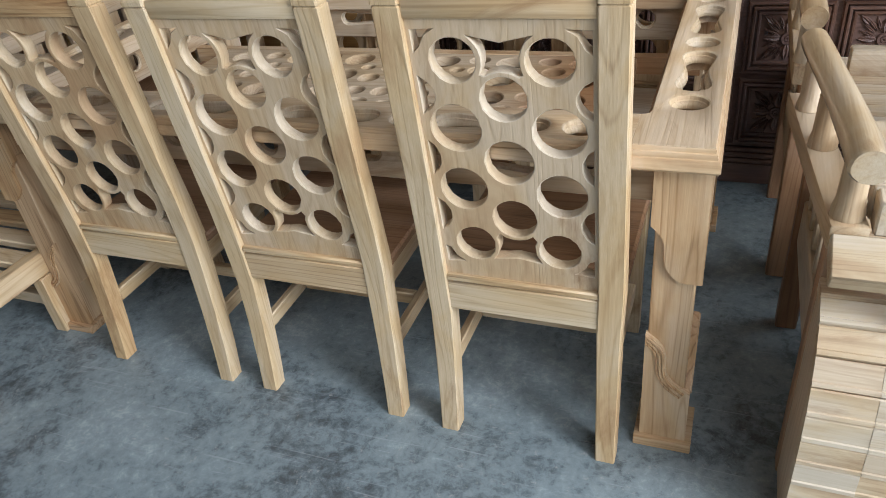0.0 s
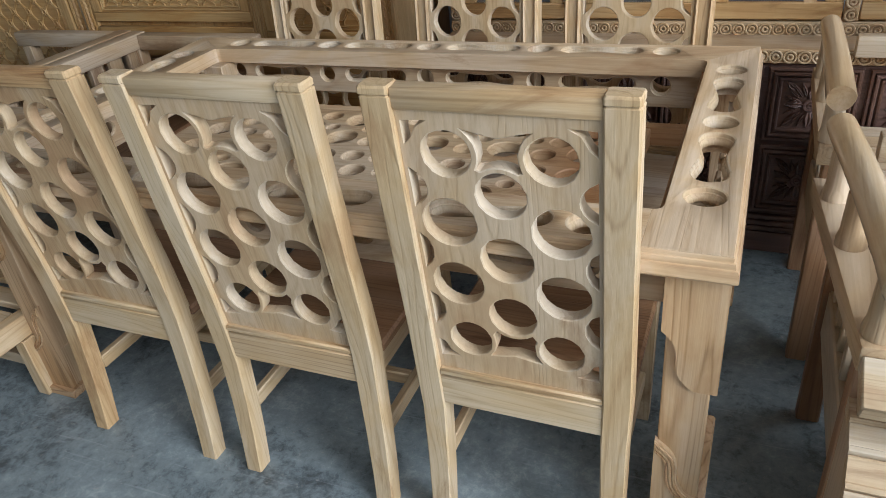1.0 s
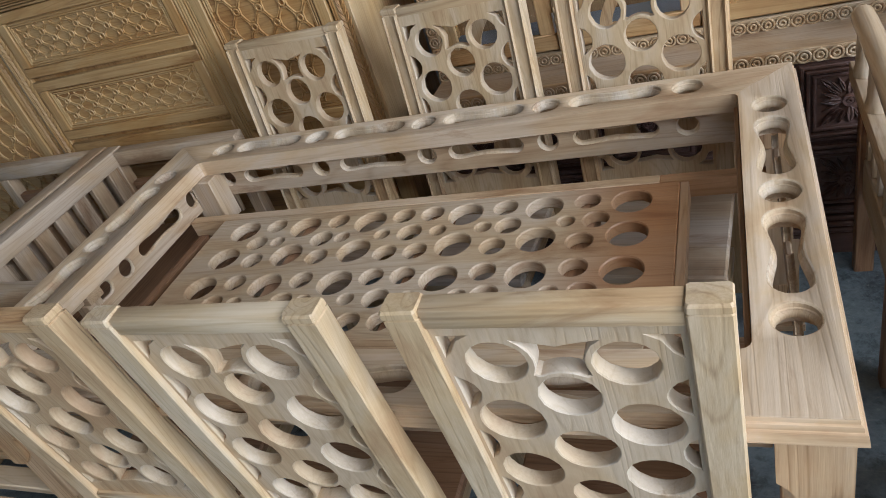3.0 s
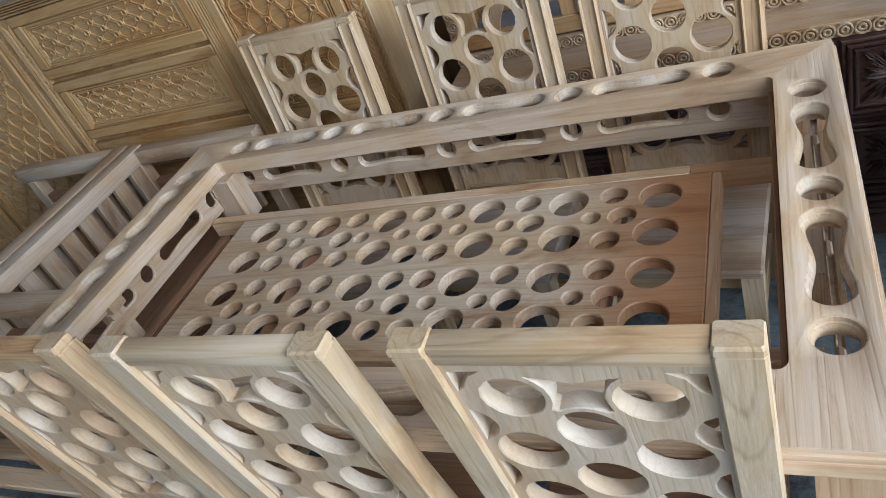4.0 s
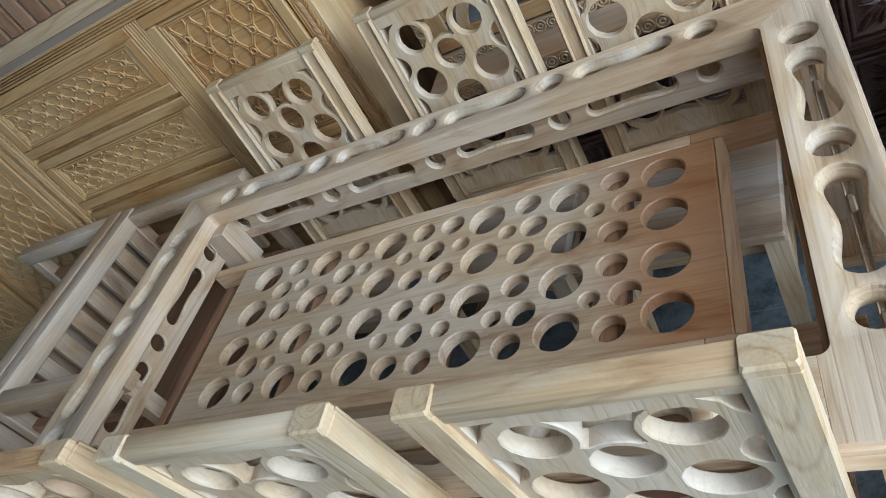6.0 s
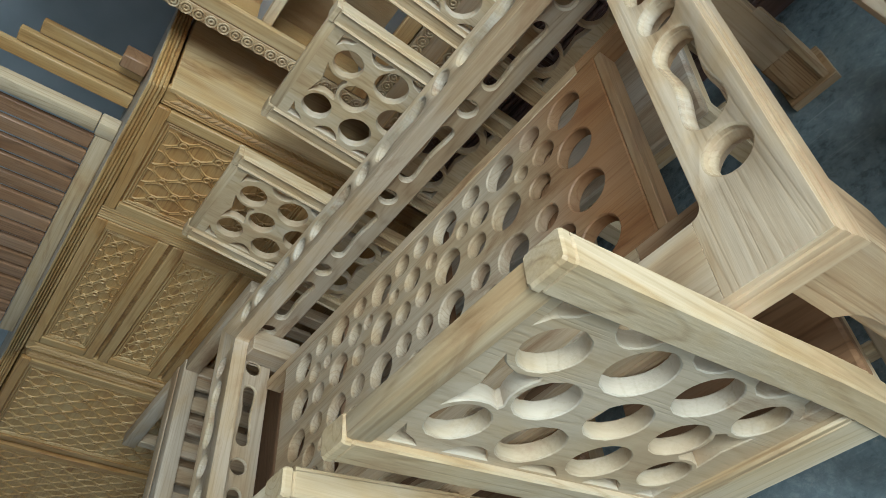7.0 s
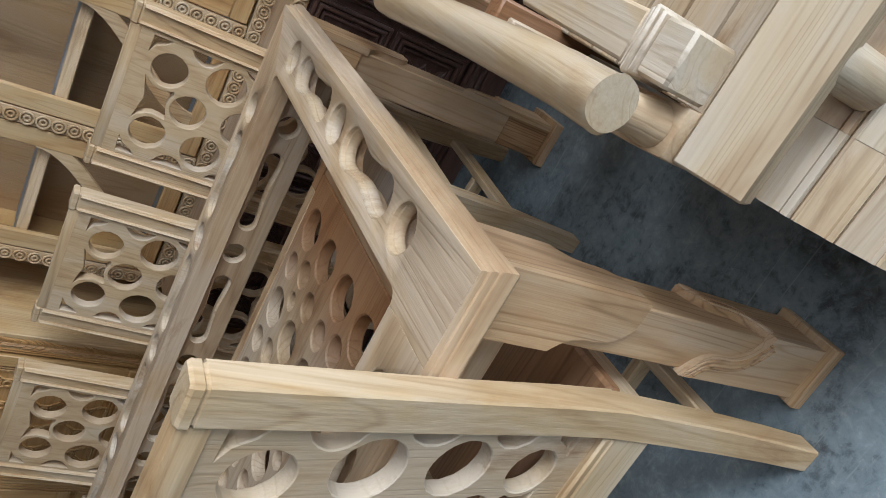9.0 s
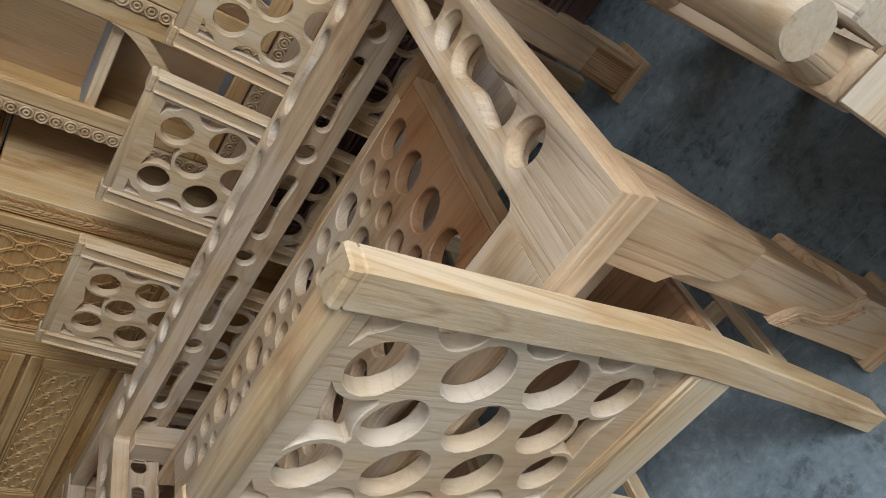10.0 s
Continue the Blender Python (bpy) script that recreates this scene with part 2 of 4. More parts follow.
def loft(bm, rings, caps=True):
    rows = [[bm.verts.new(p) for p in r] for r in rings]
    n = len(rows[0])
    for a, b in zip(rows, rows[1:]):
        for i in range(n):
            bm.faces.new((a[i], a[(i + 1) % n], b[(i + 1) % n], b[i]))
    if caps:
        bm.faces.new(rows[0][::-1])
        bm.faces.new(rows[-1])
    return bm


def frame_ring(bm, x0, x1, z0, z1, w, y0, y1, b=0.002):
    """A picture-frame moulding in the x-z plane: width w inwards, from y1 at the back to y0 at the front."""
    prof = [(0, y1), (0, y0 + b), (b, y0), (w - b, y0), (w, y0 + b), (w, y1)]
    rows = [[bm.verts.new(p) for p in ((x0 + o, y, z0 + o), (x1 - o, y, z0 + o), (x1 - o, y, z1 - o), (x0 + o, y, z1 - o))] for o, y in prof]
    n = len(rows)
    for i in range(n):
        a, c = rows[i], rows[(i + 1) % n]
        for j in range(4):
            bm.faces.new((a[j], a[(j + 1) % 4], c[(j + 1) % 4], c[j]))
    return bm


def rod(bm, a, b, r0, r1=None, n=20, rounded=0.0):
    """A round bar from a to b, with softened ends."""
    a, b = Vector(a), Vector(b)
    r1 = r0 if r1 is None else r1
    ax = (b - a).normalized()
    q = ax.to_track_quat("Z", "Y").to_matrix()
    length = (b - a).length
    rows = []
    seq = [(0.0, -rounded), (rounded, 0.0), (length - rounded, 0.0), (length, -rounded)] if rounded else [(0.0, 0.0), (length, 0.0)]
    for s, dr in seq:
        r = r0 + (r1 - r0) * s / length + dr
        rows.append([a + ax * s + q @ Vector((r * math.cos(2 * math.pi * k / n), r * math.sin(2 * math.pi * k / n), 0)) for k in range(n)])
    return loft(bm, rows)


def lathe(bm, base, profile, n=20):
    base = Vector(base)
    return loft(bm, [[base + Vector((r * math.cos(2 * math.pi * k / n), r * math.sin(2 * math.pi * k / n), z)) for k in range(n)] for r, z in profile])


def circle(cx, cy, r, n=28, ry=None):
    ry = ry or r
    return [(cx + r * math.cos(2 * math.pi * k / n), cy + ry * math.sin(2 * math.pi * k / n)) for k in range(n)]


def peanut(cx, cy, length, w, waist, along="x", n=11):
    """An oblong hole with two round lobes that narrows gently to a waist."""
    r = w / 2
    reach = length / 2 - r
    pts = []
    for s in (1, -1):
        pts += [(s * (reach + r * math.cos(a)), s * r * math.sin(a)) for a in (-math.pi / 2 + math.pi * k / (n - 1) for k in range(n))]
        for k in range(1, 12):
            u = reach * (1 - 2 * k / 12)
            pts.append((s * u, s * r * (1 - (1 - waist / w) * 0.5 * (1 + math.cos(math.pi * u / reach)))))
    return [(cx + u, cy + v) if along == "x" else (cx - v, cy + u) for u, v in pts]


def offset(poly, d):
    """The outline moved outwards (for d > 0)."""
    n = len(poly)
    area = sum(poly[i][0] * poly[(i + 1) % n][1] - poly[(i + 1) % n][0] * poly[i][1] for i in range(n))
    s = 1 if area > 0 else -1
    out = []
    for i in range(n):
        p, c, q = Vector(poly[i - 1]), Vector(poly[i]), Vector(poly[(i + 1) % n])
        e0, e1 = (c - p), (q - c)
        if e0.length < 1e-7 or e1.length < 1e-7:
            out.append(tuple(c))
            continue
        e0.normalize(), e1.normalize()
        nrm = Vector((e0.y + e1.y, -e0.x - e1.x)) * s
        nrm = nrm.normalized() if nrm.length > 1e-5 else Vector((e1.y, -e1.x)) * s
        k = min(1.0 / max(0.45, nrm.dot(Vector((e1.y, -e1.x)) * s)), 1.6)
        out.append(tuple(c + nrm * d * k))
    return out


def plate(bm, outer, holes, z0, z1, m=None, cham=0.003, edge=None, rout=None, sawn=1, core=None):
    """A board in the local x-y plane with holes through it; edges are eased, or follow a moulding of (out, height):
    edge round the outside, rout in the holes (down to core in a paler saw-cut wood that paints light onto the walls).
    """
    def face(polys, z, flip):
        flat = [Vector((x, y, 0)) for p in polys for x, y in p]
        vs = [bm.verts.new((v.x, v.y, z)) for v in flat]
        for tri in mathutils_tess([[Vector((x, y, 0)) for x, y in p] for p in polys]):
            try:
                bm.faces.new([vs[i] for i in (tri if not flip else tri[::-1])])
            except ValueError:
                pass
        out, k = [], 0
        for p in polys:
            out.append(vs[k:k + len(p)])
            k += len(p)
        return out

    first = len(bm.verts)
    edge = edge or [(-cham, z1), (0, z1 - cham), (0, z0 + cham), (-cham, z0)]
    rout = rout or [(cham, z1), (0, z1 - cham), (0, z0 + cham), (cham, z0)]
    top = face([offset(outer, edge[0][0])] + [offset(h, rout[0][0]) for h in holes], z1, False)
    bot = face([offset(outer, edge[-1][0])] + [offset(h, rout[-1][0]) for h in holes], z0, True)

    def bridge(a, b, slot=0):
        n = len(a)
        for i in range(n):
            bm.faces.new((a[i], a[(i + 1) % n], b[(i + 1) % n], b[i])).material_index = slot

    prev = top[0]
    for o, z in edge[1:-1]:
        ring = [bm.verts.new((x, y, z)) for x, y in offset(outer, o)]
        bridge(prev, ring)
        prev = ring
    bridge(prev, bot[0])
    for k, h in enumerate(holes):
        prev = top[k + 1]
        for o, z in rout[1:-1]:
            ring = [bm.verts.new((x, y, z)) for x, y in offset(h, o)]
            bridge(prev, ring, sawn if core is None or z > core else 0)
            prev = ring
        bridge(prev, bot[k + 1], sawn if core is None else 0)
    if m is not None:
        bm.verts.ensure_lookup_table()
        bmesh.ops.transform(bm, matrix=m, verts=bm.verts[first:])
    return bm


from mathutils.geometry import tessellate_polygon as mathutils_tess

UPRIGHT = pose(0, 0, 0, 90, 0, 0)      # local x-y board stood up into x-z; its front looks to -y

# ---- the hall ----


def slab(name, label, x0, x1, y0, y1, z0, z1, mat, category):
    ob = new(name, finish(bar(x0, x1, y0, y1, z0, z1, 0), name, mat))
    return tagged(ob, label, category, kind="structure")


floor = slab("floor", "worn blue-grey concrete workshop floor with dusty stains", -7, 8.0, -7.6, 3.2, -0.12, 0, CONCRETE, "floor")
slab("wall_north", "grey plastered back wall of the workshop", -7, 6.1, 2.5, 2.7, 0, 3.6, PLASTER, "wall")
slab("wall_west", "grey plastered side wall", -6.2, -6.0, -7.6, 2.5, 0, 3.6, PLASTER, "wall")
sky_holes = [[(x - 1.3, y - 0.5), (x + 1.3, y - 0.5), (x + 1.3, y + 0.5), (x - 1.3, y + 0.5)] for x, y in ((1.9, -3.0), (2.9, -1.2), (2.6, 1.4), (4.6, -2.2))]
tagged(new("ceiling", finish(plate(bmesh.new(), [(-6.2, -7.6), (6.1, -7.6), (6.1, 2.7), (-6.2, 2.7)], sky_holes, 3.601, 3.68, None, 0.004), "ceiling", ROOFING)),
       "grey zinc roof sheeting with open skylights", "ceiling", kind="structure")


def pierced_wall(name, label, m, w, h, hole):
    bm = plate(bmesh.new(), [(0, 0), (w, 0), (w, h), (0, h)], [[(hole[0], 0.02), (hole[1], 0.02), (hole[1], hole[2]), (hole[0], hole[2])]], -0.1, 0.1, m, 0.004)
    return tagged(new(name, finish(bm, name, PLASTER)), label, "wall", kind="structure")


pierced_wall("wall_south", "plastered front wall with a wide open gateway", Matrix.Translation((-6.0, -7.5, 0)) @ UPRIGHT, 11.9, 3.6, (2.7, 8.5, 3.4))
pierced_wall("wall_east", "plastered side wall with a wide open gateway", pose(6.0, -7.4, 0, 0, 0, 90) @ UPRIGHT, 9.9, 3.6, (2.9, 7.3, 3.5))

# ---- dining table ----
TABLE_H = 0.77
TX0, TX1, TY0, TY1 = -1.860, 0.0, 0.0, 1.080
IX0, IX1, IY0, IY1 = -1.711, -0.122, 0.126, 0.952


def rounded_rect(x0, x1, y0, y1, r, n=5):
    pts = []
    for cx, cy, a0 in ((x1 - r, y1 - r, 0), (x0 + r, y1 - r, 90), (x0 + r, y0 + r, 180), (x1 - r, y0 + r, 270)):
        for k in range(n + 1):
            a = radians(a0 + 90 * k / n)
            pts.append((cx + r * math.cos(a), cy + r * math.sin(a)))
    return pts


def row_of_holes(c, mid, pitch, count, along, r, w, length):
    """Round holes with oblong ones between them, along one border."""
    out = []
    for k in range(count):
        s = mid + (k - (count - 1) / 2) * pitch
        out.append(circle(s, c, r) if along == "x" else circle(c, s, r))
        if k < count - 1:
            t = s + pitch / 2
            out.append(peanut(t, c, length, w, w * 0.68, "x") if along == "x" else peanut(c, t, length, w, w * 0.68, "y"))
    return out


def scroll_overlay(sx, sy, outline, flip):
    """One scroll-sawn plate on a face of the leg."""
    def P(u, v, z):
        return (sx * u, sy * v, z) if not flip else (sx * v, sy * u, z)

    bm = bmesh.new()
    low = 0.0165 if flip else 0.0
    pts = [(max(u, low), z) for u, z in outline]
    a, b = ([bm.verts.new(P(u, d, z)) for u, z in pts] for d in (0.016, 0.0))
    n = len(pts)
    for i in range(n):
        if (Vector(pts[i]) - Vector(pts[(i + 1) % n])).length > 1e-6:
            bm.faces.new((a[i], a[(i + 1) % n], b[(i + 1) % n], b[i]))
    for tri in mathutils_tess([[Vector((u, z, 0)) for u, z in pts]]):
        bm.faces.new([b[i] for i in tri])
    return bm


def scroll_beads(sx, sy, curve, flip):
    """Three raised beads that follow a scroll."""
    def P(u, v, z):
        return (sx * u, sy * v, z) if not flip else (sx * v, sy * u, z)

    out = []
    for inset in (0.005, 0.012, 0.019):
        rows = []
        for i, p in enumerate(curve):
            d = (Vector(curve[min(i + 1, len(curve) - 1)]) - Vector(curve[max(i - 1, 0)])).normalized()
            nn = Vector((-d.y, d.x))
            c = Vector(p) + nn * inset
            ring = []
            for o, h in ((-0.0034, 0.001), (-0.0016, -0.0032), (0.0016, -0.0032), (0.0034, 0.001)):
                q = c + nn * o
                ring.append(P(min(max(q.x, 0.003), 0.0985), h, q.y))
            rows.append(ring)
        out.append(loft(bmesh.new(), rows))
    return out


def table_leg(parent, x, y, sx, sy):
    """A square leg with two scrolled overlays on each outer face; sx, sy point from the leg's outer corner inwards."""
    def blk(u0, u1, v0, v1, z0, z1, b=0.003):
        xs, ys = sorted((sx * u0, sx * u1)), sorted((sy * v0, sy * v1))
        return bar(*xs, *ys, z0, z1, b)

    leg = part("leg", blk(0.012, 0.096, 0.012, 0.096, 0.026, 0.70), TAN["z"], parent)
    leg.location = (x, y, 0)
    part("leg_head", blk(0.004, 0.102, 0.004, 0.102, 0.60, 0.722), TAN["z"], leg)
    part("leg_foot", blk(0.006, 0.098, 0.006, 0.098, 0.0265, 0.165), TAN["z"], leg)
    part("plinth", blk(-0.014, 0.112, -0.014, 0.112, 0.0, 0.026, 0.002), TAN["x"], leg)

    def scroll(a, c, n=13):
        """An S-curve from a to c in the face of the leg."""
        out = []
        for k in range(n):
            t = k / (n - 1)
            out.append((a[0] + (c[0] - a[0]) * t + 0.15 * (c[0] - a[0]) * math.sin(2 * math.pi * t), a[1] + (c[1] - a[1]) * t - 0.03 * (c[1] - a[1]) * math.sin(2 * math.pi * t)))
        return out

    up, lo = scroll((0.046, 0.466), (0.1035, 0.588)), scroll((0.1, 0.322), (0.010, 0.172))
    upper = [(0.0, 0.723), (0.0, 0.464), (0.030, 0.463)] + up + [(0.1035, 0.723)]
    lower = [(0.0, 0.0262), (0.1, 0.0262)] + lo + [(0.0, 0.170)]
    for flip in (False, True):
        part("scroll_overlay", scroll_overlay(sx, sy, upper, flip), TAN["z"], leg)
        part("scroll_overlay", scroll_overlay(sx, sy, lower, flip), TAN["z"], leg)
        for bead in scroll_beads(sx, sy, lo, flip):
            part("bead", bead, TAN["z"], leg)
    return leg


APRON_ROUT = [(0.005, 0.011), (0.004, 0.008), (0.0005, 0.005), (0, -0.008), (0.003, -0.011)]


def dining_table():
    t = thing("dining_table", "unfinished pale teak table with pierced borders and an open top", "table")
    holes = [rounded_rect(IX0, IX1, IY0, IY1, 0.016)]
    for y in (1.024, 0.056):
        holes += row_of_holes(y, -0.946, 0.3555, 5, "x", 0.036, 0.063, 0.232)
    for x in (-0.059, TX0 + 0.066):
        holes += row_of_holes(x, 0.536, 0.3465, 3, "y", 0.036, 0.068, 0.229)
    del holes[0]
    z0, z1 = TABLE_H - 0.047, TABLE_H
    inner = rounded_rect(IX0, IX1, IY0, IY1, 0.018, 6)
    arcs = [inner[k * 7:(k + 1) * 7] for k in range(4)]        # far right, far left, near left, near right
    outer = [(TX1, TY1), (TX0, TY1), (TX0, TY0), (TX1, TY0)]
    r = 0.018
    jl, jr = IX0 + r, IX1 - r                 # the near board butts between the side boards
    boards = [outer[:2] + arcs[1][:4][::-1] + arcs[0][3:][::-1],
              [outer[1], outer[2], (jl - 0.0002, TY0)] + arcs[2][::-1] + arcs[1][3:][::-1],
              [(jl + 0.0002, TY0), (jr - 0.0002, TY0), (jr - 0.0002, IY0), (jl + 0.0002, IY0)],
              [(jr + 0.0002, TY0), outer[3], outer[0]] + arcs[0][:4][::-1] + arcs[3][::-1]]
    for k in range(4):
        along = "x" if k % 2 == 0 else "y"

        def mine(h):
            hx, hy = sum(p[0] for p in h) / len(h), sum(p[1] for p in h) / len(h)
            side = {0: hy > IY1, 1: hx < IX0, 2: hy < IY0, 3: hx > IX1}[k]
            return side
        # upper hole walls take the wood with painted-in light, the undercut the board's own
        part("border_board", plate(bmesh.new(), boards[k], [h for h in holes if mine(h)], z0, z1, None, 0.0004, None,
                                   [(0.0030, z1), (0.0, z1 - 0.0022), (-0.0008, z1 - 0.009), (-0.0032, z1 - 0.0105), (-0.0038, z1 - 0.014), (-0.0062, z1 - 0.0165), (-0.0070, z1 - 0.022), (-0.0066, z1 - 0.0255), (0.0075, z1 - 0.027), (0.0080, z1 - 0.030), (0.0080, z0 + 0.003), (0.0075, z0)], 1, z1 - 0.0262), ROSY[along], t)
        # moulded outer edge
        profile = [(-0.0005, z1 - 0.001), (0.001, z1 - 0.0035), (0.001, z1 - 0.010), (0.0042, z1 - 0.0115), (0.0052, z1 - 0.017), (0.0052, z1 - 0.021), (0.0085, z1 - 0.0225),
                   (0.0105, z1 - 0.029), (0.0118, z1 - 0.042), (0.008, z1 - 0.047), (-0.0005, z1 - 0.047)]
        rings = []
        for end in (k, (k + 1) % 4):
            rings.append([(*offset(outer, o)[end], z) for o, z in profile])
        part("edge_moulding", loft(bmesh.new(), rings), ROSY[along], t)
    part("inner_edging", bar(IX1 - 0.0105, IX1 - 0.0006, IY0 + 0.022, IY1 - 0.022, z0 - 0.012, z1 - 0.024, 0.002), RED["y"], t, "reddish heartwood inner edging")
    # aprons
    za, zb = 0.622, TABLE_H - 0.049
    for name, y, mat in (("apron", 0.985, GREY), ("apron", 0.062, ROSY)):
        hs = row_of_holes((za + zb) / 2 + 0.012, -0.950, 0.355, 5, "x", 0.024, 0.036, 0.21)
        part(name, plate(bmesh.new(), [(IX0 - 0.06, za), (IX1 + 0.02, za), (IX1 + 0.02, zb), (IX0 - 0.06, zb)], hs, -0.011, 0.011,
                         Matrix.Translation((0, y + 0.011, 0)) @ UPRIGHT, 0.003, None, APRON_ROUT), mat["x"], t)
    for x in (-1.746, -0.050):
        hs = row_of_holes((za + zb) / 2 + 0.010, 0.536, 0.3465, 3, "x", 0.024, 0.038, 0.21)
        d, top = (0.0065, zb) if x < -1 else (0.0065, 0.668)
        part("apron", plate(bmesh.new(), [(0.128, za), (0.904, za), (0.904, top), (0.128, top)], [[(u, v - (zb - top) * 0.4) for u, v in h] for h in hs], -d, d,
                            Matrix.Translation((x, 0, 0)) @ pose(0, 0, 0, 0, 0, 90) @ UPRIGHT, 0.003, None, [(0.004, d), (0.003, d - 0.0025), (0.0005, d - 0.0045), (0, 0.0025 - d), (0.002, -d)]), GREY["y"], t)
    # corner legs
    for x, y, sx, sy in ((TX1 + 0.003, TY0 + 0.026, -1, 1), (TX0 - 0.003, TY0 + 0.026, 1, 1), (TX1 + 0.003, TY1 - 0.010, -1, -1), (TX0 - 0.003, TY1 - 0.010, 1, -1)):
        table_leg(t, x, y, sx, sy)
    part("corner_block", bar(-1.757, -1.668, 0.905, 0.983, 0.560, 0.722, 0.003), GREY["z"], t)
    # pierced deck under the open top
    cx, cy = -0.920, 0.556
    dx0, dx1, dy0, dy1, dz = -1.597, -0.258, 0.293, 0.815, 0.632
    hs = []
    for s in (-1, 1):
        for far in (0.191, 0.0635):
            for u in (0.139, 0.347, 0.556):
                for q in (-1, 1):
                    hs.append(circle(cx + q * u, cy + s * far, 0.045))
        for far in (0.206, 0.047):
            for u in (0.042, 0.244, 0.4515):
                for q in (-1, 1):
                    hs.append(circle(cx + q * u, cy + s * far, 0.030, 22))
        for u, r in ((0.0, 0.032), (0.080, 0.0205), (0.201, 0.0205), (0.266, 0.031), (0.409, 0.0205), (0.479, 0.030)):
            for q in ((-1, 1) if u else (1,)):
                hs.append(circle(cx + q * u, cy + s * 0.1275, r, 22))
    deck = part("pierced_deck", plate(bmesh.new(), [(dx0, dy0), (dx1, dy0), (dx1, dy1), (dx0, dy1)], hs, dz - 0.032, dz, None, 0.003, sawn=0), DECK, t,
                "pale board pierced with round holes of three sizes")
    for y0, y1 in ((dy0 - 0.034, dy0 - 0.001), (dy1 + 0.001, dy1 + 0.034)):
        part("deck_rail", bar(IX0 - 0.02, -0.305, y0, y1, dz - 0.05, dz, 0.0015), ROSY["x"], t)
        part("deck_rail", bar(-0.3045, IX1 + 0.05, y0, y1, dz - 0.05, dz, 0.0015), RED["x"], t, "reddish end of the deck rail")
    part("deck_cleat", bar(dx1 + 0.0005, dx1 + 0.020, dy0 + 0.001, dy1 - 0.001, dz - 0.05, dz - 0.002, 0.002), RED["y"], t, "reddish end cleat of the deck")
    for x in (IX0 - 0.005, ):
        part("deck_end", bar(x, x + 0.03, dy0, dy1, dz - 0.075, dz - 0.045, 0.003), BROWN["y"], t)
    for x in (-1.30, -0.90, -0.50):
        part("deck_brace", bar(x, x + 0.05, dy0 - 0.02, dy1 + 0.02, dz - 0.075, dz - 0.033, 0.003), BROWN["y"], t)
    return t


dining_table()

# ---- dining chairs ----


def back_cutouts():
    """Holes of the chair back, u across, v up."""
    hs = []
    for v, u, r in ((0.9345, 0.084, 0.0412), (0.803, 0.095, 0.0475), (0.671, 0.095, 0.0465), (0.538, 0.0865, 0.0405)):
        hs += [circle(-u, v, r), circle(u, v, r)]
    for v, r in ((0.864, 0.042), (0.736, 0.046), (0.609, 0.043)):
        hs.append(circle(0, v, r))

    def arc(cx, cy, r, a0, a1, n=6):
        return [(cx + r * math.cos(radians(a0 + (a1 - a0) * k / (n - 1))), cy + r * math.sin(radians(a0 + (a1 - a0) * k / (n - 1)))) for k in range(n)]

    right_top = arc(0.084, 0.9345, 0.0525, 122, 208)
    left_top = [(-x, y) for x, y in right_top]
    hs.append([(0.0, 0.966), (0.022, 0.971)] + right_top + arc(0, 0.864, 0.053, 55, 125) + left_top[::-1] + [(-0.022, 0.971)])
    low = arc(0.0865, 0.538, 0.050, 158, 222)
    hs.append(arc(0, 0.609, 0.053, -130, -50) + low + [(0.025, 0.508), (0, 0.513), (-0.025, 0.508)] + [(-x, y) for x, y in low[::-1]])
    for s in (-1, 1):
        for v, d, k in ((0.867, 0.027, 0.037), (0.737, 0.019, 0.036), (0.605, 0.023, 0.037)):
            hs.append([(s * (0.153 - d * (1 - (j / 4) ** 2) ** 0.8), v + k * j / 4) for j in range(4, -5, -1)])
        hs.append([(s * 0.152, 0.988), (s * 0.112, 0.990), (s * 0.130, 0.979), (s * 0.143, 0.957), (s * 0.152, 0.947)])
        hs.append([(s * 0.152, 0.485), (s * 0.116, 0.488), (s * 0.133, 0.500), (s * 0.143, 0.519), (s * 0.152, 0.523)])
    return [[(u + 0.0007 * math.sin(91 * k + 7 * j), v + 0.0007 * math.cos(57 * k + 5 * j)) for k, (u, v) in enumerate(h)] for j, h in enumerate(hs)]


POST = [(0.0, -0.050, 0.044), (0.10, -0.037, 0.045), (0.22, -0.026, 0.046), (0.34, -0.019, 0.047), (0.44, -0.020, 0.047), (0.55, -0.027, 0.044),
        (0.70, -0.042, 0.040), (0.85, -0.056, 0.039), (1.004, -0.070, 0.038), (1.0265, -0.072, 0.038)]


def chair_post(side):
    bm = bmesh.new()
    rows = []
    for z, y, d in POST + [(1.0285, -0.0705, 0.0355), (1.0305, -0.0705, 0.0355), (1.0325, -0.0745, 0.0425), (1.0415, -0.0750, 0.0425), (1.0455, -0.0720, 0.0365)]:
        w = 0.044 + 0.008 * min(1, z / 0.40)
        if z > 1.027 and d < 0.038:
            w -= 0.004
        c = side * (0.213 - 0.026) if z > 0.4 else side * (0.213 - w / 2 - 0.004)
        b = 0.003
        x0, x1, y0, y1 = c - w / 2, c + w / 2, y, y + d
        rows.append([(x0 + b, y0, z), (x1 - b, y0, z), (x1, y0 + b, z), (x1, y1 - b, z), (x1 - b, y1, z), (x0 + b, y1, z), (x0, y1 - b, z), (x0, y0 + b, z)])
    loft(bm, rows)
    # beads down the front face
    for u in (-0.019, 0.019):
        br = []
        for z, y, d in POST[4:]:
            c = side * 0.187 + u
            yy = y + d
            br.append([(c - 0.0036, yy - 0.004, z), (c + 0.0036, yy - 0.004, z), (c + 0.0036, yy + 0.0045, z), (c, yy + 0.0075, z), (c - 0.0036, yy + 0.0045, z)])
        loft(bm, br)
    return bm


LEAN = math.atan2(0.050, 0.52)


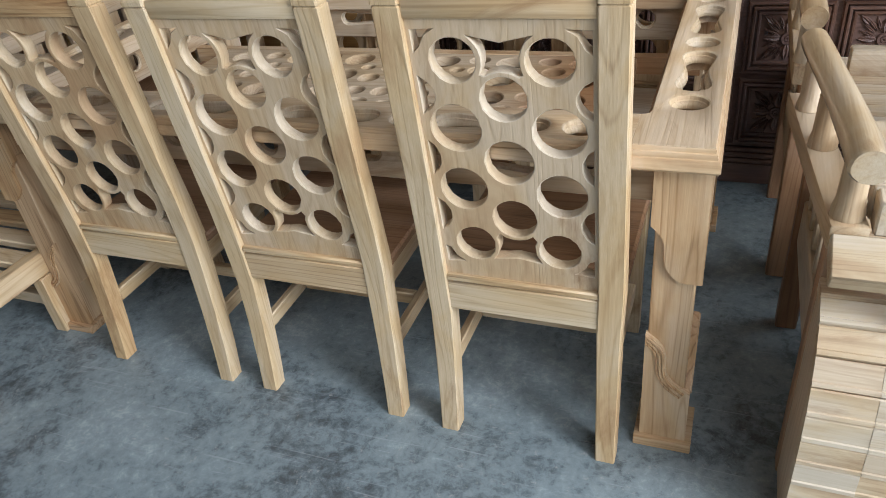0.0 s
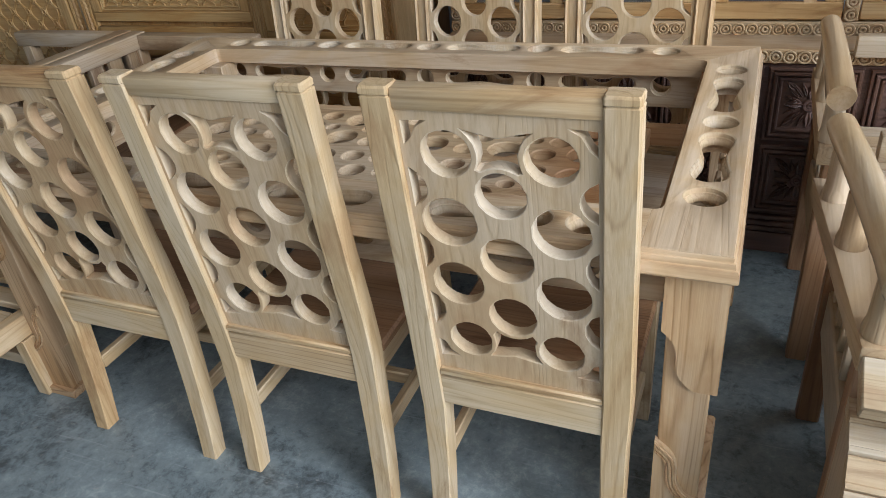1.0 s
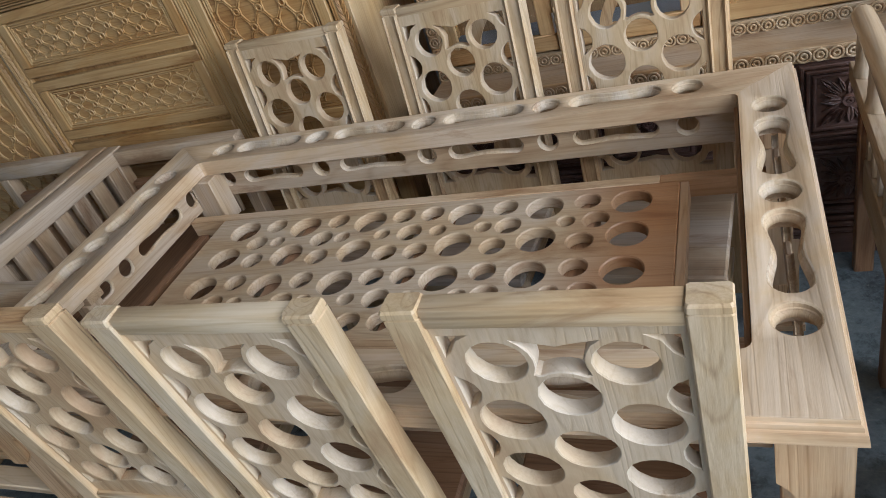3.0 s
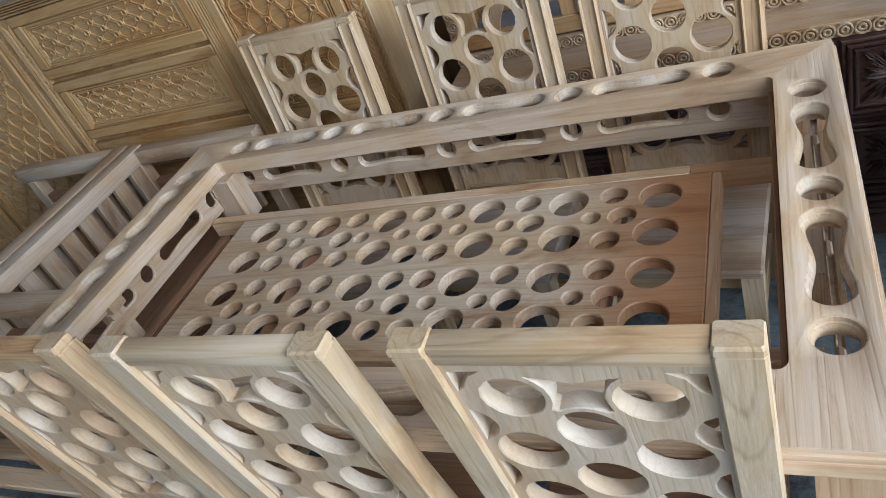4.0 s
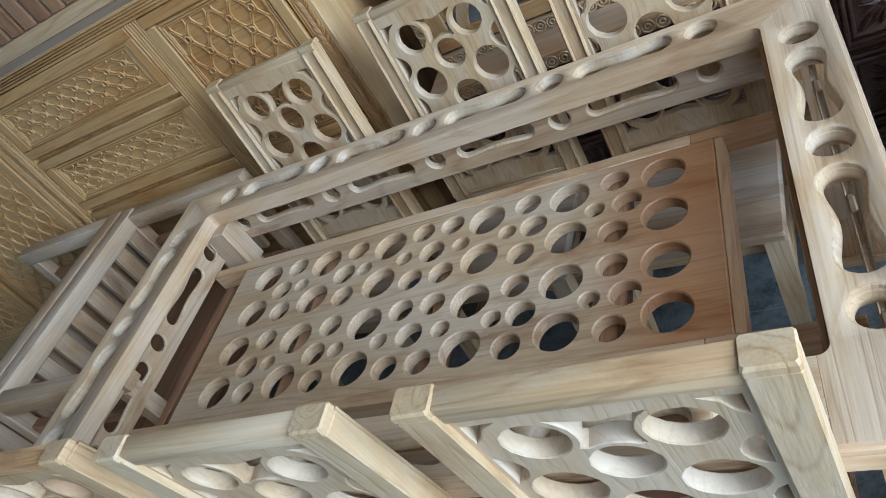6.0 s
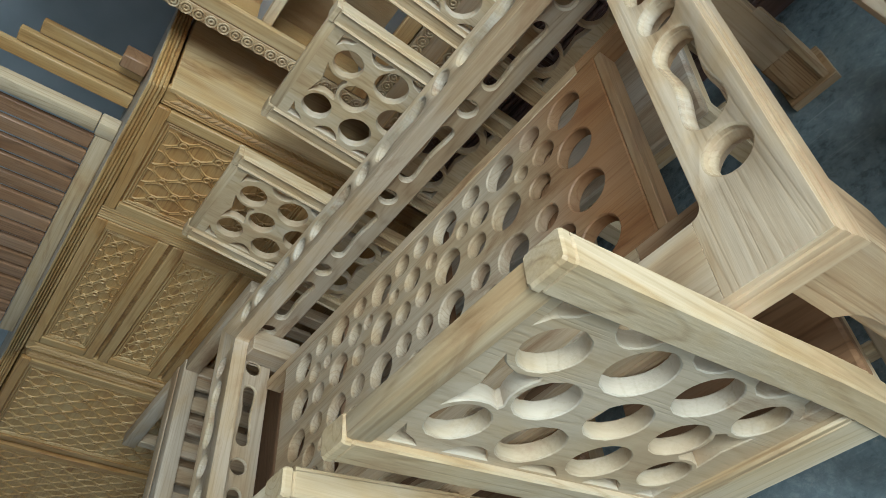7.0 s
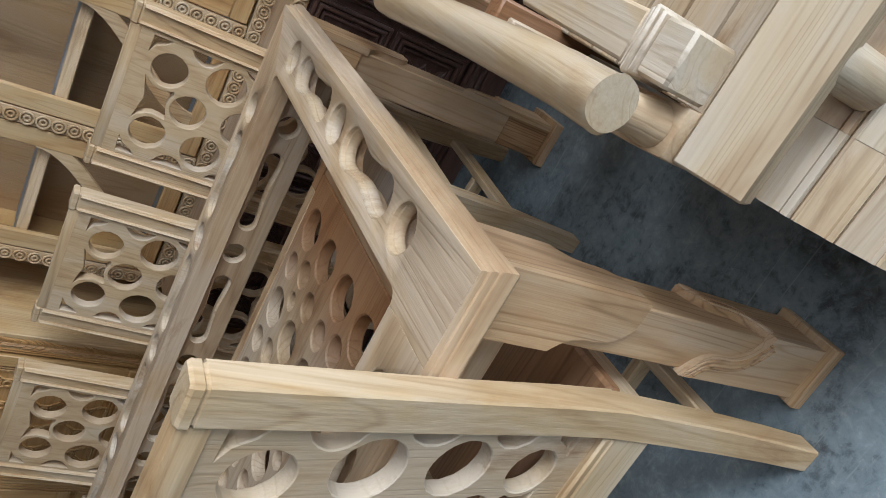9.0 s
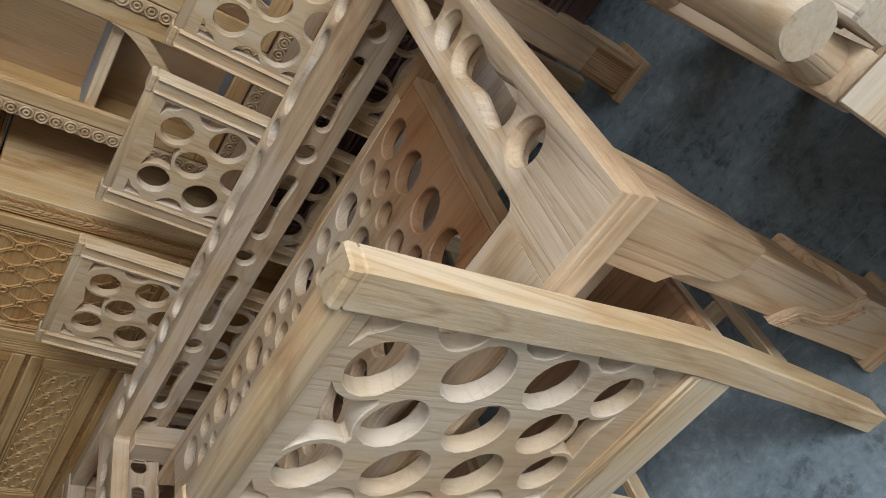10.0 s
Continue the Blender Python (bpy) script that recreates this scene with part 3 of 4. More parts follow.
def dining_chair(label, mats):
    c = thing("dining_chair", label, "chair", None, "dining chairs round the table")
    P, S, B = mats
    for s in (-1, 1):
        part("back_post", finish(chair_post(s), "back_post", P["z"], 20), None, c)
    m = Matrix.Translation((0, -0.016, 0.45)) @ Matrix.Rotation(LEAN, 4, "X") @ Matrix.Translation((0, 0.023, -0.45)) @ UPRIGHT
    part("back_panel", plate(bmesh.new(), [(-0.162, 0.444), (0.162, 0.444), (0.162, 1.020), (-0.162, 1.020)], back_cutouts(), -0.0135, 0.0135, m, 0.0018), B["z"], c,
         "back panel fretted with round holes")
    tr = box(bmesh.new(), -0.162, 0.162, -0.020, 0.0125, -0.0175, 0.0175, 0.004, 2, Matrix.Translation((0, -0.0475, 1.0255)) @ Matrix.Rotation(LEAN, 4, "X"))
    part("top_rail", tr, P["x"], c)
    br = bar(-0.162, 0.162, -0.016, 0.020, 0.357, 0.432, 0.003)
    box(br, -0.162, 0.162, -0.018, 0.022, 0.434, 0.450, 0.004)
    part("back_rail", br, P["x"], c)
    seat = plate(bmesh.new(), rounded_rect(-0.206, 0.206, 0.036, 0.432, 0.008), [], 0.405, 0.432, None, 0.006)
    part("seat", seat, S["x"], c, "plain wooden plank seat")
    for s in (-1, 1):
        fl = bmesh.new()
        loft(fl, [[(s * 0.180 + u * w, 0.430 - 0.035 * min(1, z / 0.3) + v * w, z) for u, v in ((-1, -1), (1, -1), (1, 1), (-1, 1))] for z, w in ((0, 0.018), (0.2, 0.022), (0.404, 0.024))])
        part("front_leg", fl, P["z"], c)
        part("side_rail", bar(s * 0.18 - 0.012, s * 0.18 + 0.012, 0.037, 0.361, 0.345, 0.404, 0.003), P["y"], c)
        part("stretcher", bar(s * 0.18 - 0.010, s * 0.18 + 0.010, 0.022, 0.364, 0.165, 0.205, 0.003), P["y"], c)
    part("front_rail", bar(-0.157, 0.157, 0.372, 0.396, 0.345, 0.404, 0.003), P["x"], c)
    part("cross_stretcher", bar(-0.169, 0.169, 0.19, 0.212, 0.167, 0.203, 0.003), P["x"], c)
    return c


near = dining_chair("pale teak dining chair with a round-hole back, tucked under the table", (PALE, BROWN, PANEL))
near.matrix_world = pose(-0.348, -0.0095, 0, 0, 0, 0)
copy_thing(near, pose(-0.872, -0.004, 0, 0.5, 0, 0.3))
copy_thing(near, pose(-1.388, -0.006, 0, 0, 0, 0.3))
far = dining_chair("pale sapwood chair with a round-hole back behind the table", (PALE, DUSTY, PALE))
far.matrix_world = pose(-0.345, 1.140, 0, 0, 0, 176)
copy_thing(far, pose(-0.848, 1.158, 0, 0, 0, 176))
copy_thing(far, pose(-1.393, 1.140, 0, 0, 0, 177))

# ---- carved wardrobe behind the chairs ----
WY = 1.331


def leaf(bm, m, length, w, h):
    rows = []
    for t, k in ((0, 0.1), (0.15, 0.6), (0.4, 1.0), (0.7, 0.7), (1, 0.06)):
        y = length * t
        rows.append([m @ Vector((-w * k / 2, y, 0)), m @ Vector((-w * k * 0.2, y, h * (0.4 + 0.6 * k))), m @ Vector((0, y, h * (0.25 + 0.4 * k))),
                     m @ Vector((w * k * 0.2, y, h * (0.4 + 0.6 * k))), m @ Vector((w * k / 2, y, 0))])
    return loft(bm, rows)


def leaf_strip(x, z0, z1, y, w):
    """A run of small carved leaves up a stile, beside two beads."""
    bm = bmesh.new()
    z, k = z0, 0
    while z < z1 - 0.04:
        for s in (-1, 1):
            m = Matrix.Translation((x + 0.006 + s * 0.002, y, z)) @ UPRIGHT @ Matrix.Rotation(radians(-s * (24 + 6 * math.sin(k))), 4, "Z")
            leaf(bm, m, 0.040, 0.013, 0.006)
        z += 0.0225
        k += 1
    for o in (-0.028, -0.021):
        rod(bm, (x + o, y, z0), (x + o, y, z1), 0.0034, None, 8)
    return bm


def torus(bm, m, R, r, n=16, k=6):
    rows = []
    for i in range(n):
        a = 2 * math.pi * i / n
        rows.append([bm.verts.new(m @ Vector(((R + r * math.cos(2 * math.pi * j / k)) * math.cos(a), (R + r * math.cos(2 * math.pi * j / k)) * math.sin(a), r * math.sin(2 * math.pi * j / k)))) for j in range(k)])
    for i in range(n):
        for j in range(k):
            bm.faces.new((rows[i][j], rows[(i + 1) % n][j], rows[(i + 1) % n][(j + 1) % k], rows[i][(j + 1) % k]))
    return bm


def clip_rect(poly, x0, x1, z0, z1):
    """The part of a convex outline that lies inside a rectangle."""
    for ax, val, keep in ((0, x0, 1), (0, x1, -1), (1, z0, 1), (1, z1, -1)):
        out = []
        for i, p in enumerate(poly):
            q = poly[i - 1]
            inp, inq = keep * (p[ax] - val) >= 0, keep * (q[ax] - val) >= 0
            if inp != inq:
                k = (val - q[ax]) / (p[ax] - q[ax])
                out.append((q[0] + (p[0] - q[0]) * k, q[1] + (p[1] - q[1]) * k))
            if inp:
                out.append(p)
        poly = out
        if len(poly) < 3:
            return []
    return poly


def lattice(x0, x1, z0, z1, y, dx, dz):
    """Carved lattice: rounded diamond fields outlined by ridges, a small ring on each crossing, inside a double framing line."""
    bm = bmesh.new()
    frame_ring(bm, x0, x1, z0, z1, 0.006, y - 0.007, y, 0.002)
    frame_ring(bm, x0 + 0.010, x1 - 0.010, z0 + 0.010, z1 - 0.010, 0.005, y - 0.006, y, 0.002)
    X0, X1, Z0, Z1 = x0 + 0.018, x1 - 0.018, z0 + 0.018, z1 - 0.018
    nx, nz = max(1, round((X1 - X0) / dx)), max(1, round((Z1 - Z0) / dz))
    dx, dz = (X1 - X0) / nx, (Z1 - Z0) / nz
    cells = [(X0 + (i + 0.5) * dx, Z0 + j * dz) for i in range(nx) for j in range(nz + 1)] + [(X0 + i * dx, Z0 + (j + 0.5) * dz) for i in range(nx + 1) for j in range(nz)]
    for cx, cz in cells:
        a, b = dx / 2 - 0.0075, dz / 2 - 0.0075
        outline = []
        for sx, sz in ((1, 0), (0, 1), (-1, 0), (0, -1)):
            pz = (-sz, sx)
            for k in (-0.24, 0.24):
                u, v = sx * 0.80 + pz[0] * k, sz * 0.80 + pz[1] * k
                outline.append((cx + a * u, cz + b * v))
            outline.append((cx + a * (sx * 0.54 + pz[0] * 0.54), cz + b * (sz * 0.54 + pz[1] * 0.54)))
        outline = clip_rect(outline, X0, X1, Z0, Z1)
        if len(outline) < 3:
            continue
        rows = []
        for o, h in ((0.0024, 0.0), (0.0014, 0.0048), (-0.0010, 0.0048), (-0.0026, 0.0)):
            rows.append([bm.verts.new((u, y - h, v)) for u, v in offset(outline, o)])
        n = len(outline)
        for r0, r1 in zip(rows, rows[1:]):
            for i in range(n):
                bm.faces.new((r0[i], r0[(i + 1) % n], r1[(i + 1) % n], r1[i]))
    rings = [(X0 + i * dx, Z0 + j * dz) for i in range(1, nx) for j in range(1, nz)] + [(X0 + (i + 0.5) * dx, Z0 + (j + 0.5) * dz) for i in range(nx) for j in range(nz)]
    for cx, cz in rings:
        torus(bm, Matrix.Translation((cx, y - 0.0045, cz)) @ UPRIGHT, 0.0102, 0.0034, 14, 6)
    return bm


def carved_panel(parent, x0, x1, z0, z1, y, mat, rim=0.040):
    """A framed door or drawer front with a sunk lattice field."""
    f = part("carved_door", bar(x0 + rim - 0.004, x1 - rim + 0.004, y + 0.012, y + 0.021, z0 + rim - 0.004, z1 - rim + 0.004, 0), mat["x"], parent)
    for za in (z0, z1 - rim):
        part("door_rail", bar(x0, x1, y, y + 0.022, za, za + rim, 0.003), mat["x"], f)
    for xa in (x0, x1 - rim):
        part("door_stile", bar(xa, xa + rim, y + 0.0005, y + 0.0225, z0 + rim, z1 - rim, 0.003), mat["z"], f)
    part("lattice_carving", lattice(x0 + rim + 0.006, x1 - rim - 0.006, z0 + rim + 0.006, z1 - rim - 0.006, y + 0.012, *((0.100, 0.106) if z1 - z0 > 0.3 else (0.088, 0.083))), mat["x"], f)
    return f


def wardrobe(label, m, w, h, depth, columns, mat, side):
    """columns: (x0, x1, list of (z0, z1) door fronts)."""
    t = thing("carved_wardrobe", label, "wardrobe", m)
    part("carcass", bar(0.004, w - 0.004, 0.03, depth, 0.0, h - 0.06, 0.003), mat["z"], t)
    part("side_panel", bar(w - 0.018, w, 0.012, depth, 0.002, h - 0.062, 0.003), side["z"], t, "plain pale side board")
    for k, (o, z0, z1) in enumerate(((0.0, h - 0.052, h - 0.040), (0.010, h - 0.039, h - 0.030), (0.019, h - 0.029, h - 0.020), (0.027, h - 0.019, h - 0.010), (0.034, h - 0.009, h))):
        part("cornice_moulding", bar(-o, w + o * 0.4, -o, depth, z0, z1, 0.003), mat["x"], t)
    part("dusty_top", bar(-0.030, w + 0.010, -0.030, depth, h + 0.0002, h + 0.0018, 0), DUSTY["x"], t, "dusty grey top board")
    for x0, x1, doors in columns:
        for z0, z1 in doors:
            carved_panel(t, x0, x1, z0, z1, 0.004, mat)
    return t


A = wardrobe("golden teak wardrobe with carved lattice doors and leaf stiles", pose(-2.725, WY, 0, 0, 0, 0), 1.513, 1.333, 0.50,
             [(0.078, 0.889, [(1.025, 1.279), (0.754, 1.008)]), (0.952, 1.436, [(0.68, 1.279)])], GOLD, HONEY)
for x in (0.036, 1.476):
    part("leaf_carving", leaf_strip(x, 0.50, 1.272, 0.014, 0.050), GOLD["z"], A, "carved leaf stile")
    part("stile", bar(x - 0.034, x + 0.034, 0.014, 0.034, 0.03, 1.279, 0.003), GOLD["z"], A)
reeded = part("reeded_stile", bar(0.890, 0.951, 0.014, 0.03, 0.60, 1.280, 0.002), GOLD["z"], A, "reeded centre stile")
for k in range(5):
    part("reed", rod(bmesh.new(), (0.8965 + 0.012 * k, 0.012, 0.60), (0.8965 + 0.012 * k, 0.012, 1.279), 0.006, None, 10), GOLD["z"], reeded)
part("plinth_rail", bar(0.075, 1.438, 0.002, 0.03, 0.10, 0.60, 0.004), GOLD["x"], A)
part("drawer_rail", bar(0.078, 0.889, 0.006, 0.03, 0.61, 0.735, 0.004), GOLD["x"], A)
B = wardrobe("olive-brown teak wardrobe with tall carved lattice doors", pose(-4.367, WY + 0.02, 0, 0, 0, 0), 1.63, 1.333, 0.50,
             [(0.06, 0.78, [(0.20, 1.270)]), (0.83, 1.55, [(0.20, 1.270)])], GOLD, PALE)
for x in (0.03, 1.590):
    part("leaf_carving", leaf_strip(x, 0.4, 1.25, 0.014, 0.050), GOLD["z"], B, "carved leaf stile")
    part("stile", bar(x - 0.030, x + 0.030, 0.014, 0.034, 0.03, 1.262, 0.003), GOLD["z"], B)

# slatted frame stored on top of the wardrobe
sf = thing("bed_headboard", "slatted teak bed headboard stored on top of the wardrobe", "headboard", pose(0.24, 1.47, 1.335))
part("bottom_rail", bar(-3.08, -1.86, 0, 0.05, 0, 0.055, 0.005, 2), PALE["x"], sf)
part("end_foot", bar(-1.858, -1.80, -0.004, 0.054, 0.0, 0.062, 0.006, 2), PALE["z"], sf)
part("end_post", bar(-1.852, -1.800, 0.0, 0.05, 0.064, 0.60, 0.005, 2), PALE["z"], sf)
part("top_rail", bar(-3.08, -1.86, 0.004, 0.046, 0.545, 0.60, 0.005), GOLD["x"], sf)
# slats in the dark brown tone: shade on them is put into the colour
for k in range(15):
    x = -3.05 + 0.079 * k
    part("slat", bar(x, x + 0.060, 0.014, 0.034, 0.057, 0.543, 0.003), BROWN["z"], sf)
sp = thing("plank_stack", "short teak planks standing behind the slatted headboard", "planks", pose(0.24, 1.57, 1.335))
for k in range(3):
    part("plank", bar(-1.785 + 0.055 * k, -1.735 + 0.055 * k, 0.01 * k, 0.022 + 0.01 * k, 0.002, 0.42 - 0.05 * k, 0.003), GOLD["z"], sp)
part("plank", bar(-1.615, -1.565, -0.03, 0.03, 0.002, 0.085, 0.004), BROWN["x"], sp)

# ---- glazed display hutch ----
HY = 1.490


def ring_mesh(R):
    bm = bmesh.new()
    torus(bm, UPRIGHT, R * 0.91, R * 0.17, 20, 6)
    torus(bm, UPRIGHT, R * 0.40, R * 0.18, 14, 6)
    return bm


RING = finish(ring_mesh(0.0185), "ring", PALE["x"])
RING_DARK = finish(ring_mesh(0.0185), "ring", GOLD["x"])


def ring_strip(parent, a, b, w, mat):
    """A flat strip with a chain of carved double rings, in the plane of the hutch front."""
    (x0, z0), (x1, z1) = a, b
    vert = abs(x1 - x0) < abs(z1 - z0)
    bm = bar(x0 - w / 2, x1 + w / 2, 0.002, 0.016, z0, z1, 0.002) if vert else bar(x0, x1, 0.002, 0.016, z0 - w / 2, z0 + w / 2, 0.002)
    s = part("carved_strip", bm, mat["z" if vert else "x"], parent)
    length = (z1 - z0) if vert else (x1 - x0)
    n = int(length / 0.0385)
    for k in range(n):
        d = (k + 0.5) * length / n
        r = part("ring", RING, None, s)
        r.location = (x0, -0.003, z0 + d) if vert else (x0 + d, -0.003, z0)
    return s


def swoop(bm, pts, w, y0, y1):
    rows = []
    for i, p in enumerate(pts):
        p = Vector(p)
        d = (Vector(pts[min(i + 1, len(pts) - 1)]) - Vector(pts[max(i - 1, 0)])).normalized()
        n = Vector((-d.y, d.x)) * w / 2
        rows.append([(p.x - n.x, y0, p.y - n.y), (p.x + n.x, y0, p.y + n.y), (p.x + n.x, y1, p.y + n.y), (p.x - n.x, y1, p.y - n.y)])
    return loft(bm, rows)


def glazed_door(parent, x0, x1, z0, z1, lean):
    r = 0.052
    d = part("glazed_door", bar(x0, x1, 0.002, 0.024, z0, z0 + r, 0.003), HONEY["x"], parent, "glazed door with a curved muntin")
    part("door_rail", bar(x0, x1, 0.002, 0.024, z1 - r, z1, 0.003), HONEY["x"], d)
    for xa in (x0, x1 - r):
        part("door_stile", bar(xa, xa + r, 0.0025, 0.0235, z0 + r, z1 - r, 0.003), HONEY["z"], d)
    sw = []
    xa, xb = (x0 + 0.28 * (x1 - x0), x1 - r * 0.7) if lean > 0 else (x1 - 0.24 * (x1 - x0), x0 + r * 0.7)
    for k in range(17):
        t = k / 16
        sw.append((xa + (xb - xa) * t * t * (3 - 2 * t), z0 + r * 0.8 + 0.36 * t))
    part("curved_muntin", swoop(bmesh.new(), sw, 0.036, 0.004, 0.020), PALE["z"], d)
    g = part("pane", bar(x0 + r, x1 - r, 0.0205, 0.0225, z0 + r, z1 - r, 0), GLASS, d)
    g.visible_shadow = False
    return d


STEEL = bpy.data.materials.new("zinc_plated_steel")
STEEL.use_nodes = True
sb = STEEL.node_tree.nodes["Principled BSDF"]
sb.inputs["Base Color"].default_value, sb.inputs["Metallic"].default_value, sb.inputs["Roughness"].default_value = (0.62, 0.64, 0.68, 1), 1.0, 0.3
PETAL = finish(leaf(bmesh.new(), Matrix.Identity(4), 1.0, 0.022, 0.008), "petal", DARK["z"])


def hutch():
    t = thing("display_hutch", "teak display hutch with ring-carved strips and dark carved base", "cabinet", pose(-1.060, HY, 0))
    W, D = 2.172, 0.46
    part("side_panel", bar(0, 0.02, 0.03, D, 0.682, 2.05, 0.003), GOLD["z"], t)
    part("side_panel", bar(W - 0.02, W, 0.03, D, 0.682, 2.05, 0.003), GOLD["z"], t)
    part("back_board", bar(0.0205, W - 0.0205, 0.25, 0.262, 0.682, 2.05, 0), PLY["z"], t, "brown plywood back board")
    part("top_board", bar(0.0, W, 0.03, D, 2.052, 2.09, 0.003), GOLD["x"], t)
    for z in (0.728, 1.105, 1.56):
        part("shelf", bar(0.021, W - 0.021, 0.05, 0.2495, z, z + 0.02, 0.002), LEDGE, t, "grey shelf board")
        part("shelf_lip", bar(0.021, W - 0.021, 0.032, 0.049, z - 0.012, z + 0.022, 0.003), PALE["x"], t)
    part("counter", bar(0.0, W, -0.156, D - 0.02, 0.664, 0.686, 0.004), GREY["x"], t, "greyish plank counter")
    ring_strip(t, (0.0, 0.703), (W, 0.703), 0.044, PALE)
    s_ = ring_strip(t, (0.0, 0.670), (W, 0.670), 0.042, PALE)
    s_.location = (0, -0.174, 0)
    xs = [0.022 + 0.4257 * k for k in range(6)]
    for x in xs:
        ring_strip(t, (x, 0.728), (x, 2.045), 0.042, PALE)
        for z in (0.790, 1.930):
            if x > 0.1:
                part("hinge", rod(bmesh.new(), (x - 0.0235, 0.0, z), (x - 0.0235, 0.0, z + 0.062), 0.0035, None, 10), STEEL, t, "small steel hinge")
    for k in range(5):
        glazed_door(t, xs[k] + 0.024, xs[k + 1] - 0.024, 0.732, 2.04, (1, 1, -1, -1, 1)[k])
    # dark carved base
    base = part("base", bar(0.0, W, -0.156, D - 0.04, 0.132, 0.645, 0.004), DARK["x"], t, "dark stained base with carved panels")
    part("plinth", bar(-0.006, W + 0.006, -0.184, D - 0.04, 0.0, 0.075, 0.004), DARK["x"], base)
    for k, o in enumerate((0.024, 0.018, 0.010)):
        part("plinth_moulding", bar(-0.004, W + 0.004, -0.156 - o, D - 0.04, 0.0765 + 0.018 * k, 0.0935 + 0.018 * k, 0.004), DARK["x"], base)
    n = 8
    pw = 0.268
    for k in range(n):
        cx = 1.086 + pw * (k - 3.5)
        for z0, z1 in ((0.145, 0.388), (0.398, 0.640)):
            p = part("base_panel", bar(cx - pw / 2 + 0.006, cx + pw / 2 - 0.006, -0.160, -0.1565, z0 + 0.002, z1 - 0.002, 0.001), DARK["x"], t)
            for o, d in ((0.0, 0.012), (0.014, 0.017), (0.030, 0.010)):
                a, b, c, e = cx - pw / 2 + 0.010 + o, cx + pw / 2 - 0.010 - o, z0 + 0.004 + o, z1 - 0.004 - o
                part("panel_moulding", frame_ring(bmesh.new(), a, b, c, e, 0.011, -0.160 - d, -0.159, 0.003), DARK["x"], p)
            cz = (z0 + z1) / 2
            R = (z1 - z0) / 2 - 0.050
            at = Matrix.Translation((cx, -0.161, cz)) @ UPRIGHT
            for j in range(4):
                turn = Matrix.Rotation(j * math.pi / 2, 4, "Z")
                # a broad leaf to each side, curled strips beside it and a leaf into each corner: base, tip, width
                sprays = [((0, 0.016), (0, R), 1.55), ((0.045, 0.045), (R * 1.02, R * 1.02), 1.0)]
                for q_ in (-1, 1):
                    sprays += [((q_ * 0.010, 0.026), (q_ * R * 0.40, R * 0.98), 0.62), ((q_ * 0.020, 0.026), (q_ * R * 0.74, R * 0.93), 0.62)]
                for base_, tip, wide in sprays:
                    d = Vector(tip) - Vector(base_)
                    q = part("petal", PETAL, None, p)
                    q.matrix_local = at @ turn @ Matrix.Translation((*base_, 0)) @ Matrix.Rotation(math.atan2(-d.x, d.y), 4, "Z") @ Matrix.Diagonal((wide, d.length, 1, 1))
            fl_ = bmesh.new()
            torus(fl_, Matrix.Translation((cx, -0.164, cz)) @ UPRIGHT, 0.015, 0.006, 14, 6)
            torus(fl_, Matrix.Translation((cx, -0.166, cz)) @ UPRIGHT, 0.006, 0.004, 10, 6)
            part("rosette_ring", fl_, DARK["z"], p)
    return t


hutch()

# ---- log-armed sofas beside the table ----


def log_arm(bm, x, y0, y1, z, r, skew):
    """A peeled log, slightly tapered and uneven; it runs askew by skew across its length."""
    n = 28
    rows = []
    for k in range(15):
        t = k / 14
        rr = r * (1 + 0.025 * math.sin(5 * t + x * 9) - 0.03 * t) * (0.955 if k in (0, 14) else 1)
        y = y0 + (0.005 if k == 1 else 0) + (y1 - y0) * (0 if k == 1 else t) - (0.005 if k == 13 else 0)
        cx = x + skew * t + 0.003 * math.sin(3 * t)
        rows.append([(cx + rr * (1 + 0.03 * math.sin(2 * j * 0.449 + 3 * t)) * math.cos(2 * math.pi * j / n), y, z + rr * math.sin(2 * math.pi * j / n)) for j in range(n)])
    return loft(bm, rows)


def sofa_side(t, x, y0, y1, z_log, z_rail, half=0.032, rail=WHITE, skew=0.0):
    part("log_arm", log_arm(bmesh.new(), x, y0, y1, z_log, 0.029, skew), LOG, t, "peeled round log armrest")
    bm = bar(x - half, x + half, y0 + 0.034, y1 + 0.02, z_rail - 0.05, z_rail, 0.005, 2)
    for v in bm.verts:
        v.co.x += skew * (v.co.y - y0) / (y1 - y0)
    part("arm_rail", bm, rail["y"], t)
    for y in (y0 + 0.070, (y0 + y1) / 2 + 0.04, y1 - 0.07):
        px = x + skew * (y - y0) / (y1 - y0)
        bm = lathe(bmesh.new(), (px, y, 0), [(0.027, z_rail + 0.0005), (0.027, z_rail + 0.012), (0.023, z_rail + 0.03), (0.021, z_log - 0.02)])
        part("arm_post", bm, WHITE["z"], t)


